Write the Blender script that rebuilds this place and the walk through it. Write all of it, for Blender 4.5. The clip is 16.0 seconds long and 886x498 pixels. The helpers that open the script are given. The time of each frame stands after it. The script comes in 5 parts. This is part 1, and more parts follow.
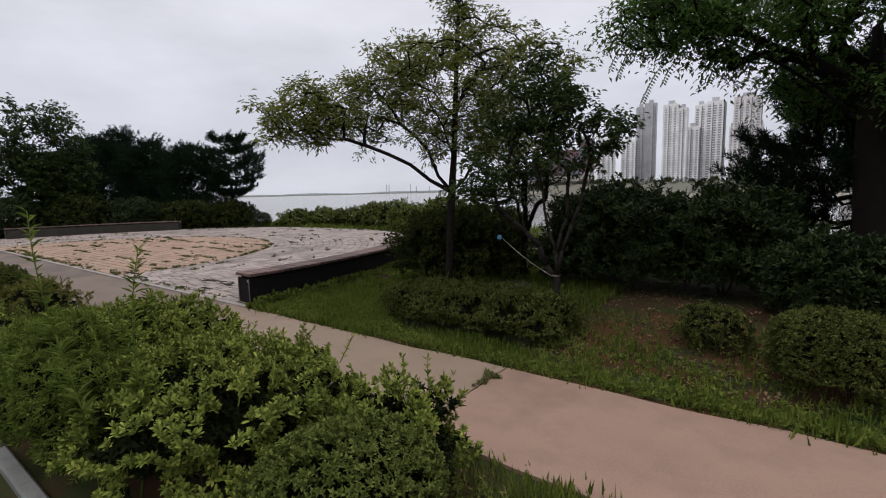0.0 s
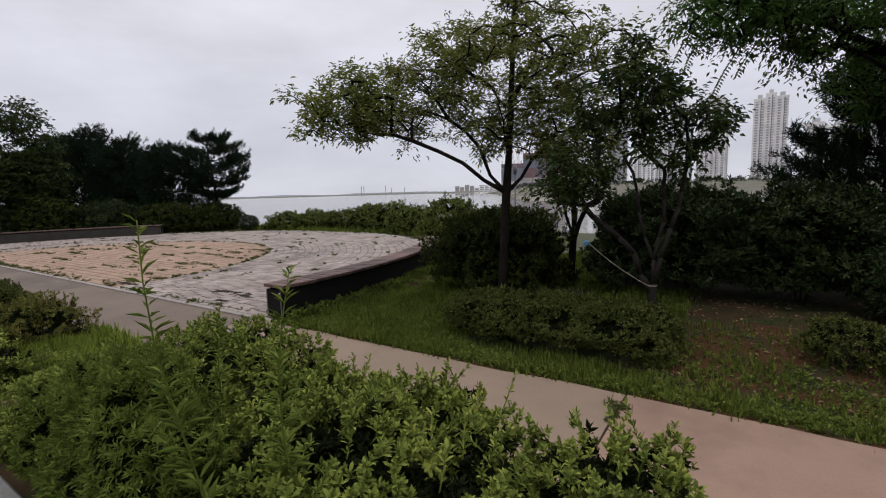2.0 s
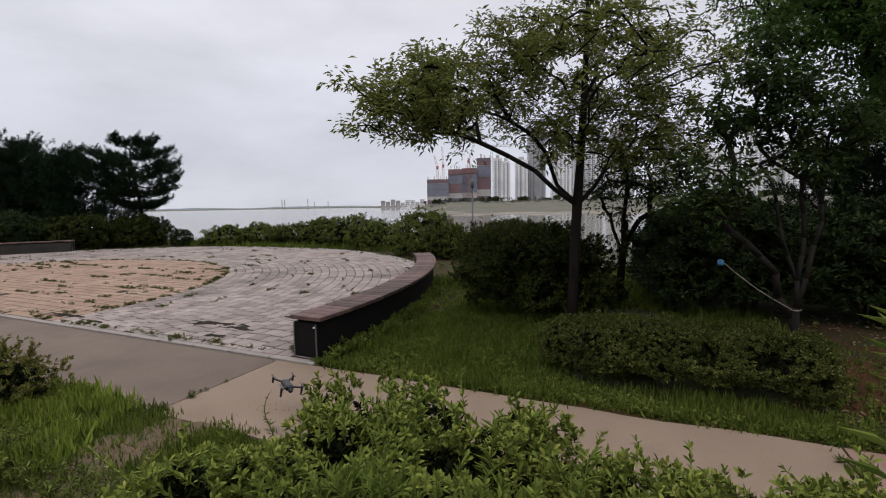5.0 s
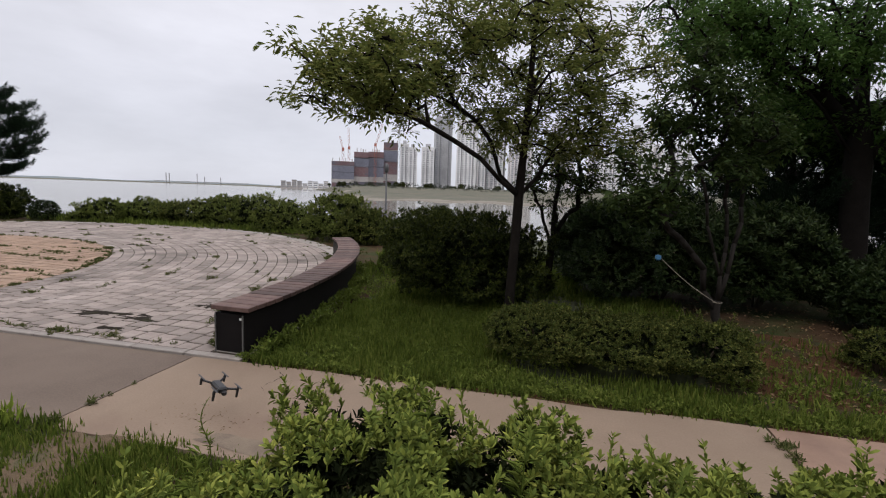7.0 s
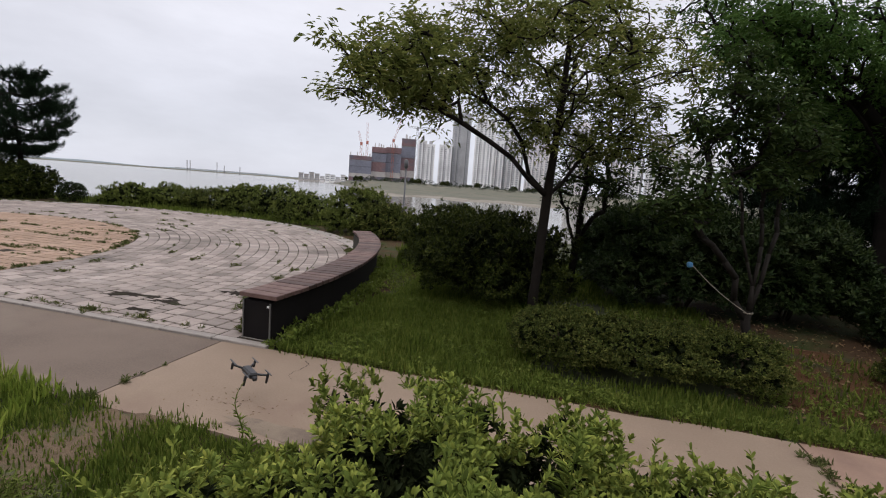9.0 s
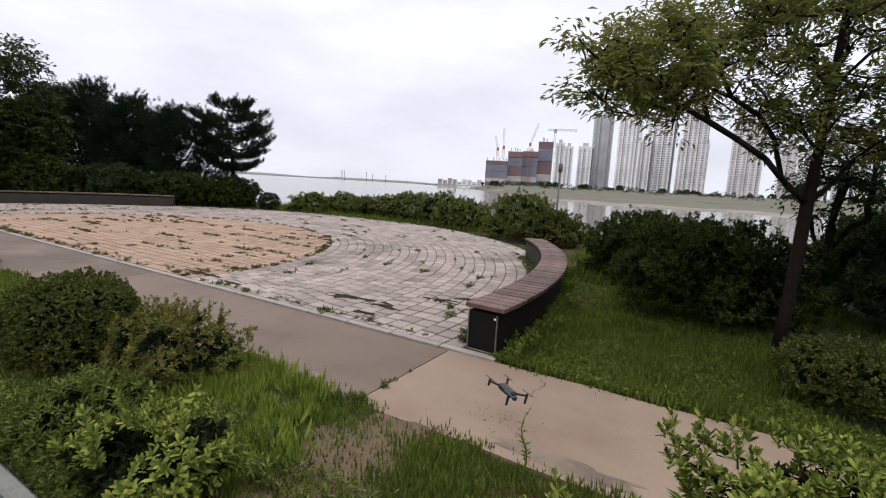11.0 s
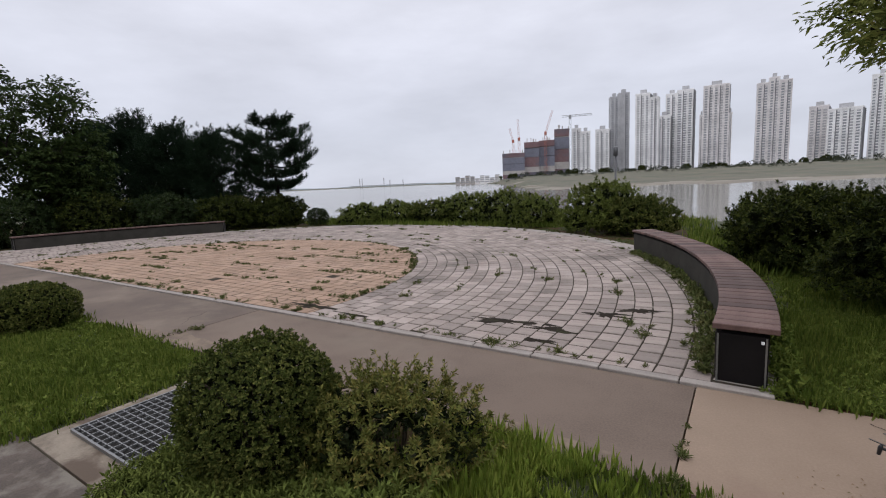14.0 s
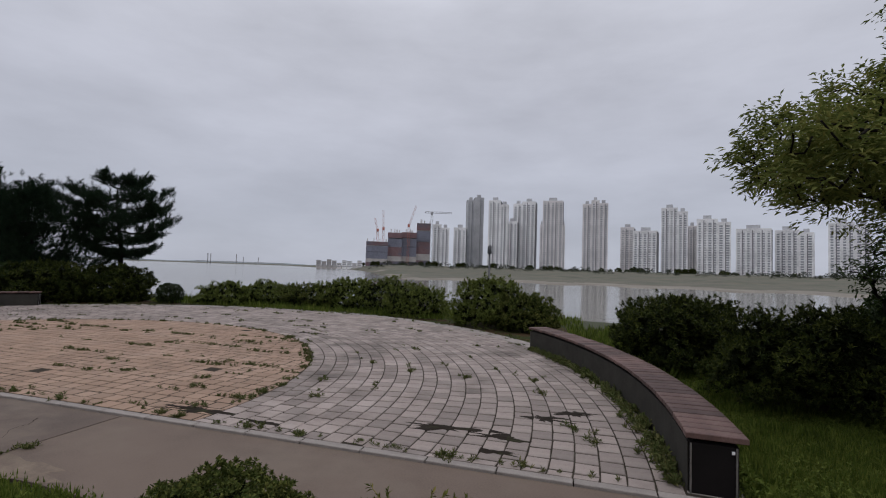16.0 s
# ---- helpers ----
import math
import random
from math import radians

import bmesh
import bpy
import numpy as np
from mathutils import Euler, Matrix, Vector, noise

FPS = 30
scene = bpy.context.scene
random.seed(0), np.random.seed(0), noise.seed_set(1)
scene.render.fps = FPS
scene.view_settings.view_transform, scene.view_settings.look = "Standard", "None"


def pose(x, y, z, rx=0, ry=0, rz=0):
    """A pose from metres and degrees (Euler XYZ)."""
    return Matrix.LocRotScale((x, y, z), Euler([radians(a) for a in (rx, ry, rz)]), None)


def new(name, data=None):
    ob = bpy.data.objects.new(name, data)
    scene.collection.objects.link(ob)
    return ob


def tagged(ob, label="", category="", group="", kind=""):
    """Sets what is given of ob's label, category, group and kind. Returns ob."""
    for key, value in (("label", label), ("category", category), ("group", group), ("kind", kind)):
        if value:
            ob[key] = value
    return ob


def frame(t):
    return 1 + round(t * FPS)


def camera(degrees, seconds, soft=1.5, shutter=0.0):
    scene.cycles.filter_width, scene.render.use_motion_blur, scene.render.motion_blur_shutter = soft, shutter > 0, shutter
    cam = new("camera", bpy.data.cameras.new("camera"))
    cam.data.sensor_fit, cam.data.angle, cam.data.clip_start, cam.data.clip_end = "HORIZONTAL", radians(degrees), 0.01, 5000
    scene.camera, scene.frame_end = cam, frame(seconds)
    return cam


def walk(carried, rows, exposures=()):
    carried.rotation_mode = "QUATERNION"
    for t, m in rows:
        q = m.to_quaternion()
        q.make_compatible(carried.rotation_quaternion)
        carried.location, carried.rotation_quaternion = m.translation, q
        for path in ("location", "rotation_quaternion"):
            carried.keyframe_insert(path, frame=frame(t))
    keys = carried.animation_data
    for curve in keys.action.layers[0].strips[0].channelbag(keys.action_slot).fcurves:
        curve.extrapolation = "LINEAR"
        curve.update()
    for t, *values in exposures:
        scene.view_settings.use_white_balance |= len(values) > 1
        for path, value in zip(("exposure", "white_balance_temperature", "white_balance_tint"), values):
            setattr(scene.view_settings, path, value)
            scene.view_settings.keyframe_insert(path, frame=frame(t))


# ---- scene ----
cam = camera(87.3, 16.0, soft=1.1)
METRES, EYE, TILT, LEAN, TURN = 7.6, 1.587, 0.0, 0.0, 36.5
EXPO, SKY, SUN = 0.0, 1.0, 0.35
EXPOSURES = [(0.0, 0.0, 6400.0), (4.0, -0.05, 6400.0), (7.0, 0.12, 6450.0), (8.2, 0.15, 6450.0), (10.5, 0.3, 6400.0), (11.0, 0.4, 6400.0), (11.5, -0.08, 6300.0), (12.0, -0.22, 6250.0), (13.0, -0.3, 6250.0), (14.0, 0.04, 6250.0), (14.5, -0.15, 6200.0), (15.0, -0.36, 6200.0), (16.0, -0.5, 6150.0)]
ROWS = [
    (0.0, 0.0, 0.0, 0.0, -0.17, -6.99, 1.4),
    (0.5, -0.0351, 0.0188, 0.0026, -1.38, -6.43, 1.44),
    (1.0, -0.0636, 0.0435, 0.0005, -2.35, -6.11, 1.66),
    (1.5, -0.0957, 0.0681, 0.0009, -2.22, -6.43, 1.77),
    (2.0, -0.1363, 0.0845, 0.0028, -3.21, -6.9, 1.59),
    (2.5, -0.1678, 0.1077, 0.0012, -3.89, -7.13, 1.92),
    (3.0, -0.2053, 0.1307, 0.0013, -3.33, -7.07, 2.04),
    (3.5, -0.2465, 0.1501, 0.0036, -4.92, -6.3, 1.59),
    (4.0, -0.2764, 0.1806, 0.002, -8.05, -5.62, 1.48),
    (6.5, -0.3837, 0.2752, 0.0012, -19.87, -6.44, -1.08),
    (7.0, -0.3813, 0.2782, 0.001, -23.94, -6.96, -1.98),
    (7.5, -0.3846, 0.2802, 0.0009, -25.97, -7.23, -2.96),
    (8.0, -0.3884, 0.2807, 0.0004, -26.54, -7.44, -4.1),
    (10.5, -0.4628, 0.3205, -0.0035, -8.85, -7.48, -3.66),
    (11.0, -0.5042, 0.3416, -0.0026, -5.58, -7.86, -3.22),
    (11.5, -0.5352, 0.3676, -0.0034, -4.43, -7.58, -1.8),
    (12.0, -0.5664, 0.3968, -0.0027, -2.47, -7.68, 0.39),
    (12.5, -0.6084, 0.4113, 0.0009, -2.45, -7.02, 0.97),
    (13.0, -0.6383, 0.4351, -0.0023, -0.46, -6.17, 2.46),
    (13.5, -0.6642, 0.4627, -0.0021, -0.97, -7.39, 3.11),
    (14.0, -0.6956, 0.4836, -0.0007, -3.48, -7.98, 2.6),
    (14.5, -0.7226, 0.5095, -0.0001, -6.71, -6.46, 1.86),
    (15.0, -0.7511, 0.5308, 0.003, -9.91, -3.22, 0.54),
    (15.5, -0.7841, 0.5386, 0.0057, -14.62, -0.15, -0.89),
    (16.0, -0.8027, 0.5565, 0.004, -20.36, 2.63, -1.89),
]
walk(cam, [(t, pose(0, 0, EYE, TILT, LEAN, TURN) @ pose(METRES * x, METRES * y, METRES * z, 90 + pitch, roll, yaw)) for t, x, y, z, yaw, pitch, roll in ROWS],
     exposures=[(t, EXPO + e, k, 12.5) for t, e, k in EXPOSURES])

# ---- world: overcast summer afternoon ----
SUN_ELEV, SUN_TURN = 58.0, 200.0
world = bpy.data.worlds.new("overcast_sky")
scene.world = world
world.use_nodes = True
wt = world.node_tree
wt.nodes.clear()


def node(tree, kind, **values):
    n = tree.nodes.new(kind)
    for key, value in values.items():
        n.inputs[key].default_value = value
    return n


def build_world():
    sky = wt.nodes.new("ShaderNodeTexSky")
    sky.sky_type, sky.sun_disc = "NISHITA", False
    sky.sun_elevation, sky.sun_rotation = radians(SUN_ELEV), radians(SUN_TURN)
    clear = wt.nodes.new("ShaderNodeVectorMath")
    clear.operation = "SCALE"
    clear.inputs["Scale"].default_value = 0.10
    wt.links.new(sky.outputs["Color"], clear.inputs[0])
    coord = wt.nodes.new("ShaderNodeTexCoord")
    sep = wt.nodes.new("ShaderNodeSeparateXYZ")
    wt.links.new(coord.outputs["Generated"], sep.inputs[0])
    # cloud deck: an overcast sky is dimmer at the horizon than overhead
    ramp = wt.nodes.new("ShaderNodeValToRGB")
    ramp.color_ramp.elements[0].position, ramp.color_ramp.elements[0].color = 0.0, (0.66, 0.68, 0.745, 1)
    ramp.color_ramp.elements[1].position, ramp.color_ramp.elements[1].color = 1.0, (2.4, 2.38, 2.42, 1)
    for place, c in ((0.35, (0.78, 0.785, 0.835, 1)), (0.55, (0.93, 0.93, 0.97, 1))):
        ramp.color_ramp.elements.new(place).color = c
    wt.links.new(sep.outputs["Z"], ramp.inputs["Fac"])
    stretch = node(wt, "ShaderNodeMapping", Scale=(1.6, 1.6, 5.0))
    wt.links.new(coord.outputs["Generated"], stretch.inputs["Vector"])
    puffs = node(wt, "ShaderNodeTexNoise", Scale=1.6, Detail=6.0, Roughness=0.55)
    wt.links.new(stretch.outputs["Vector"], puffs.inputs["Vector"])
    shade = node(wt, "ShaderNodeMapRange")
    for key, value in zip(("From Min", "From Max", "To Min", "To Max"), (0.3, 0.7, 0.86, 1.1)):
        shade.inputs[key].default_value = value
    wt.links.new(puffs.outputs["Fac"], shade.inputs["Value"])
    cloud = wt.nodes.new("ShaderNodeVectorMath")
    cloud.operation = "SCALE"
    wt.links.new(ramp.outputs["Color"], cloud.inputs[0])
    wt.links.new(shade.outputs["Result"], cloud.inputs["Scale"])
    mix = wt.nodes.new("ShaderNodeMix")
    mix.data_type = "RGBA"
    mix.inputs["Factor"].default_value = 0.93
    wt.links.new(clear.outputs[0], mix.inputs["A"])
    wt.links.new(cloud.outputs[0], mix.inputs["B"])
    back = node(wt, "ShaderNodeBackground", Strength=SKY)
    wt.links.new(mix.outputs["Result"], back.inputs["Color"])
    out = wt.nodes.new("ShaderNodeOutputWorld")
    wt.links.new(back.outputs[0], out.inputs["Surface"])


build_world()
sun_data = bpy.data.lights.new("sun", "SUN")
sun_data.energy, sun_data.angle, sun_data.color = SUN, radians(25), (1.0, 0.96, 0.9)
sun = new("sun", sun_data)
sun.matrix_world = pose(0, 0, 30, 90 - SUN_ELEV, 0, 180 - SUN_TURN)


# ---- materials ----
BASE_TONE = 0.71                       # factor on base colours, lowered to offset the bright overhead sky


def material(name, colour, rough=0.8, dark=None, light=None, scale=4.0, fine=40.0, bump=0.2, metal=0.0, detail=6.0,
             per_piece=0.0, per_island=0.0, distance=0.01, stain=None, stain_scale=0.6, stain_amount=(0.55, 0.7), spec=0.4, tone=BASE_TONE):
    """Noise at two scales on a base colour, an optional stain with a shape of its own, and relief."""
    m = bpy.data.materials.new(name)
    m.use_nodes = True
    t = m.node_tree
    bsdf = t.nodes["Principled BSDF"]
    bsdf.inputs["Roughness"].default_value, bsdf.inputs["Metallic"].default_value = rough, metal
    bsdf.inputs["Specular IOR Level"].default_value = spec
    dark = tuple(c * tone for c in (dark or tuple(c * 0.62 for c in colour)))
    light = tuple(c * tone for c in (light or tuple(min(1, c * 1.3) for c in colour)))
    colour = tuple(c * tone for c in colour)
    stain = stain and tuple(c * tone for c in stain)
    coord = t.nodes.new("ShaderNodeTexCoord")
    big = node(t, "ShaderNodeTexNoise", Scale=scale, Detail=detail, Roughness=0.6)
    small = node(t, "ShaderNodeTexNoise", Scale=fine, Detail=3.0, Roughness=0.7)
    for n in (big, small):
        t.links.new(coord.outputs["Object"], n.inputs["Vector"])
    both = node(t, "ShaderNodeMix", Factor=0.4)
    t.links.new(big.outputs["Fac"], both.inputs["A"])
    t.links.new(small.outputs["Fac"], both.inputs["B"])
    ramp = t.nodes.new("ShaderNodeValToRGB")
    for place, c, i in ((0.3, dark, 0), (0.72, light, 1)):
        ramp.color_ramp.elements[i].position, ramp.color_ramp.elements[i].color = place, (*c, 1)
    middle = ramp.color_ramp.elements.new(0.5)
    middle.color = (*colour, 1)
    t.links.new(both.outputs["Result"], ramp.inputs["Fac"])
    result = ramp.outputs["Color"]
    if stain:
        blot = node(t, "ShaderNodeTexNoise", Scale=stain_scale, Detail=8.0, Roughness=0.65)
        t.links.new(coord.outputs["Object"], blot.inputs["Vector"])
        cut = node(t, "ShaderNodeMapRange")
        cut.inputs["From Min"].default_value, cut.inputs["From Max"].default_value = stain_amount
        t.links.new(blot.outputs["Fac"], cut.inputs["Value"])
        over = t.nodes.new("ShaderNodeMix")
        over.data_type = "RGBA"
        over.inputs["B"].default_value = (*stain, 1)
        t.links.new(cut.outputs["Result"], over.inputs["Factor"])
        t.links.new(result, over.inputs["A"])
        result = over.outputs["Result"]
    for amount, kind, socket in ((per_piece, "ShaderNodeObjectInfo", "Random"), (per_island, "ShaderNodeNewGeometry", "Random Per Island")):
        if amount:
            info = t.nodes.new(kind)
            span = node(t, "ShaderNodeMapRange")
            span.inputs["To Min"].default_value, span.inputs["To Max"].default_value = 1 - amount, 1 + amount
            t.links.new(info.outputs[socket], span.inputs["Value"])
            times = t.nodes.new("ShaderNodeVectorMath")
            times.operation = "SCALE"
            t.links.new(result, times.inputs[0])
            t.links.new(span.outputs["Result"], times.inputs["Scale"])
            result = times.outputs[0]
    t.links.new(result, bsdf.inputs["Base Color"])
    if bump:
        relief = node(t, "ShaderNodeBump", Strength=bump, Distance=distance)
        t.links.new(both.outputs["Result"], relief.inputs["Height"])
        t.links.new(relief.outputs["Normal"], bsdf.inputs["Normal"])
    return m


def leaf_material(name, colours, rough=0.6, through_light=0.17, spec=0.04):
    """Leaf green that differs from leaf to leaf, with some light through the blade."""
    colours = [tuple(c * BASE_TONE for c in colour) for colour in colours]
    m = bpy.data.materials.new(name)
    m.use_nodes = True
    t = m.node_tree
    bsdf = t.nodes["Principled BSDF"]
    bsdf.inputs["Roughness"].default_value = rough
    bsdf.inputs["Specular IOR Level"].default_value = spec
    info = t.nodes.new("ShaderNodeNewGeometry")
    ramp = t.nodes.new("ShaderNodeValToRGB")
    ramp.color_ramp.elements[0].color = (*colours[0], 1)
    ramp.color_ramp.elements[1].color = (*colours[-1], 1)
    for i, c in enumerate(colours[1:-1]):
        e = ramp.color_ramp.elements.new((i + 1) / (len(colours) - 1))
        e.color = (*c, 1)
    coord = t.nodes.new("ShaderNodeTexCoord")
    patch = node(t, "ShaderNodeTexNoise", Scale=1.7, Detail=2.0)
    t.links.new(coord.outputs["Object"], patch.inputs["Vector"])
    mixed = node(t, "ShaderNodeMix", Factor=0.45)
    t.links.new(info.outputs["Random Per Island"], mixed.inputs["A"])
    t.links.new(patch.outputs["Fac"], mixed.inputs["B"])
    t.links.new(mixed.outputs["Result"], ramp.inputs["Fac"])
    t.links.new(ramp.outputs["Color"], bsdf.inputs["Base Color"])
    trans = t.nodes.new("ShaderNodeBsdfTranslucent")
    t.links.new(ramp.outputs["Color"], trans.inputs["Color"])
    blend = node(t, "ShaderNodeMixShader", Fac=through_light)
    t.links.new(bsdf.outputs[0], blend.inputs[1])
    t.links.new(trans.outputs[0], blend.inputs[2])
    t.links.new(blend.outputs[0], t.nodes["Material Output"].inputs["Surface"])
    return m


MAT = {
    "soil": material("soil", (0.072, 0.041, 0.021), 0.95, spec=0.12, scale=2.5, fine=60, bump=0.6, distance=0.03, stain=(0.035, 0.055, 0.015), stain_scale=1.4, stain_amount=(0.42, 0.62)),
    # bank colours desaturated so that the far shore carries haze
    "bank": material("bank_grass", (0.105, 0.098, 0.072), 0.95, dark=(0.035, 0.04, 0.02), light=(0.14, 0.12, 0.075), scale=0.06, fine=0.8, bump=0.3, distance=0.3, stain=(0.075, 0.08, 0.052), stain_scale=0.05, stain_amount=(0.5, 0.6), tone=1.0),
    "mud": material("tidal_mud", (0.178, 0.158, 0.125), 0.9, dark=(0.106, 0.092, 0.066), light=(0.264, 0.238, 0.198), scale=0.05, fine=0.6, bump=0.2, distance=0.1, tone=1.0),
    "turf": material("turf", (0.055, 0.062, 0.024), 0.95, scale=3, fine=50, bump=0.5, distance=0.02),
    "litter_soil": material("reddish_soil", (0.084, 0.040, 0.018), 0.95, spec=0.12, scale=6, fine=90, bump=0.7, distance=0.03, stain=(0.040, 0.048, 0.020), stain_scale=2.2, stain_amount=(0.48, 0.62)),
    "gravel": material("gravel_soil", (0.145, 0.098, 0.056), 0.95, scale=8, fine=120, bump=0.8, stain=(0.075, 0.08, 0.03), stain_scale=3.0, stain_amount=(0.5, 0.62), distance=0.02),
    "path_tan": material("tan_concrete", (0.295, 0.216, 0.156), 0.85, dark=(0.245, 0.17, 0.118), light=(0.385, 0.28, 0.20), scale=0.9, fine=70, bump=0.15, stain=(0.21, 0.135, 0.10), stain_scale=0.8, stain_amount=(0.5, 0.8)),
    "path_pink": material("pinkish_concrete", (0.34, 0.218, 0.158), 0.85, dark=(0.255, 0.158, 0.115), light=(0.39, 0.26, 0.193), scale=0.8, fine=70, bump=0.15, stain=(0.19, 0.115, 0.085), stain_scale=0.75, stain_amount=(0.48, 0.76)),
    "path_grey": material("grey_brown_concrete", (0.136, 0.097, 0.073), 0.75, dark=(0.070, 0.051, 0.040), light=(0.185, 0.141, 0.110), scale=0.8, fine=70, bump=0.15, stain=(0.238, 0.185, 0.141), stain_scale=0.55, stain_amount=(0.52, 0.75)),
    "path_mid": material("brownish_concrete", (0.170, 0.123, 0.093), 0.8, dark=(0.092, 0.065, 0.049), light=(0.205, 0.152, 0.116), scale=0.8, fine=70, bump=0.15, stain=(0.213, 0.167, 0.127), stain_scale=0.55, stain_amount=(0.52, 0.75)),
    "kerb": material("kerb_concrete", (0.22, 0.22, 0.205), 0.9, scale=5, fine=80, bump=0.3),
    "bike": material("bike_lane_teal", (0.05, 0.17, 0.15), 0.85, scale=3, fine=150, bump=0.4, stain=(0.12, 0.13, 0.11), stain_scale=0.8, stain_amount=(0.5, 0.7)),
    "lane_brown": material("worn_lane_asphalt", (0.085, 0.064, 0.05), 0.8, dark=(0.045, 0.034, 0.027), light=(0.14, 0.108, 0.086), scale=3.5, fine=110, bump=0.8, stain=(0.19, 0.165, 0.135), stain_scale=2.2, stain_amount=(0.5, 0.6)),
    "apron": material("apron_concrete", (0.263, 0.219, 0.169), 0.9, scale=4, fine=70, bump=0.3, stain=(0.106, 0.075, 0.053), stain_scale=2.2, stain_amount=(0.45, 0.6)),
    "sand": material("washed_sand", (0.24, 0.185, 0.135), 0.95, scale=3, fine=160, bump=0.3, stain=(0.165, 0.122, 0.093), stain_scale=3.5, stain_amount=(0.42, 0.6)),
    "joint": material("joint_sand", (0.052, 0.043, 0.032), 0.95, spec=0.08, scale=9, fine=60, bump=0.3),
    "damp_earth": material("damp_earth", (0.030, 0.024, 0.018), 0.95, spec=0.08, scale=9, fine=60, bump=0.5, stain=(0.05, 0.055, 0.025), stain_scale=5.0),
    "paver": material("grey_paver", (0.350, 0.289, 0.255), 0.85, dark=(0.185, 0.148, 0.130), light=(0.43, 0.37, 0.335), scale=2.0, fine=90, bump=0.6, per_piece=0.22, stain=(0.14, 0.115, 0.098), stain_scale=0.75, stain_amount=(0.5, 0.72)),
    "paver_rest": material("grey_paver_far", (0.350, 0.289, 0.255), 0.85, dark=(0.185, 0.148, 0.130), light=(0.43, 0.37, 0.335), scale=2.0, fine=90, bump=0.6, per_island=0.22, stain=(0.14, 0.115, 0.098), stain_scale=0.75, stain_amount=(0.5, 0.72)),
    "paver_orange": material("orange_paver", (0.37, 0.248, 0.172), 0.88, dark=(0.28, 0.18, 0.122), light=(0.43, 0.31, 0.232), scale=1.2, fine=90, bump=0.25, per_island=0.14),
    "edging": material("edging_stone", (0.33, 0.292, 0.262), 0.85, scale=3, fine=80, bump=0.25, per_piece=0.08),
    "bench_wood": material("weathered_red_brown_wood", (0.130, 0.074, 0.062), 0.75, dark=(0.065, 0.038, 0.033), light=(0.20, 0.14, 0.122), scale=6, fine=70, bump=0.4, per_piece=0.38, distance=0.004),
    "bench_base": material("black_bench_panel", (0.012, 0.010, 0.010), 0.75, spec=0.12, scale=5, fine=60, bump=0.1),
    "bench_metal": material("dull_steel", (0.30, 0.30, 0.29), 0.45, scale=3, fine=50, bump=0.1, metal=0.7),
    "bench_front": material("dark_grey_panel", (0.062, 0.058, 0.05), 0.9, spec=0.1, scale=3, fine=50, bump=0.1, stain=(0.05, 0.052, 0.042), stain_scale=2.0),
    "steel": material("galvanised_steel", (0.31, 0.31, 0.31), 0.5, scale=8, fine=60, bump=0.1, metal=0.8),
    # near-black colour standing in for the shade of an open drain
    "pit_shade": material("drain_pit_shade", (0.02, 0.018, 0.016), 0.95, bump=0.0),
    "white": material("white_label", (0.8, 0.8, 0.8), 0.6, bump=0.0, tone=1.0),
    "bark": material("grey_brown_bark", (0.022, 0.018, 0.015), 0.9, scale=9, fine=45, bump=0.8, distance=0.02, spec=0.08),
    "bark_dark": material("dark_bark", (0.018, 0.015, 0.013), 0.95, scale=9, fine=45, bump=0.8, distance=0.02, spec=0.08),
    "bark_grey": material("pale_grey_bark", (0.023, 0.019, 0.016), 0.9, spec=0.15, scale=9, fine=45, bump=0.8, distance=0.01),
    "twig": material("twig_brown", (0.09, 0.065, 0.045), 0.9, scale=9, fine=45, bump=0.2),
    "leash": material("tan_cord", (0.35, 0.3, 0.24), 0.8, bump=0.0),
    "blue": material("blue_plastic", (0.10, 0.30, 0.55), 0.4, bump=0.0),
    "drone": material("dark_grey_plastic", (0.025, 0.025, 0.028), 0.4, bump=0.0),
    "red_dot": material("red_plastic", (0.6, 0.04, 0.03), 0.4, bump=0.0),
    "tower": material("white_render", (0.80, 0.79, 0.79), 0.8, scale=0.05, fine=0.6, bump=0.0, tone=1.0),
    "tower_grey": material("grey_render", (0.42, 0.42, 0.43), 0.8, scale=0.05, fine=0.6, bump=0.0, tone=1.0),
    "tower_beige": material("beige_render", (0.68, 0.65, 0.645), 0.8, scale=0.05, fine=0.6, bump=0.0, tone=1.0),
    # dark grey that paints the shade of narrow facade recesses
    "recess_shade": material("shadowed_grey_render", (0.2, 0.2, 0.21), 0.8, bump=0.0, tone=1.0),
    # glass colour raised to take in the haze over the far towers
    "glass": material("window_glass_far", (0.30, 0.31, 0.33), 0.35, scale=0.1, fine=1, bump=0.0, tone=1.0),
    "net_red": material("red_brown_netting", (0.20, 0.125, 0.13), 0.9, scale=0.04, fine=0.5, bump=0.0, stain=(0.13, 0.125, 0.15), stain_scale=0.03, stain_amount=(0.45, 0.55), tone=1.0),
    # netting colour lightened in place of distance haze
    "net_dark": material("dark_netting", (0.19, 0.195, 0.24), 0.9, scale=0.04, fine=0.5, bump=0.0, tone=1.0),
    "slab": material("raw_concrete_slab", (0.42, 0.39, 0.37), 0.9, scale=0.1, fine=1, bump=0.0, tone=1.0),
    "crane_red": material("crane_red", (0.42, 0.16, 0.12), 0.7, bump=0.0, tone=1.0),
    "crane_grey": material("crane_grey", (0.3, 0.3, 0.31), 0.7, bump=0.0, tone=1.0),
    # blue-grey tint puts the horizon's haze into the land's colour
    "hill": material("far_hill", (0.16, 0.19, 0.20), 0.95, scale=0.004, fine=0.03, bump=0.0, tone=1.0),
    "lamp_grey": material("lamp_grey", (0.12, 0.12, 0.125), 0.5, bump=0.0, metal=0.3),
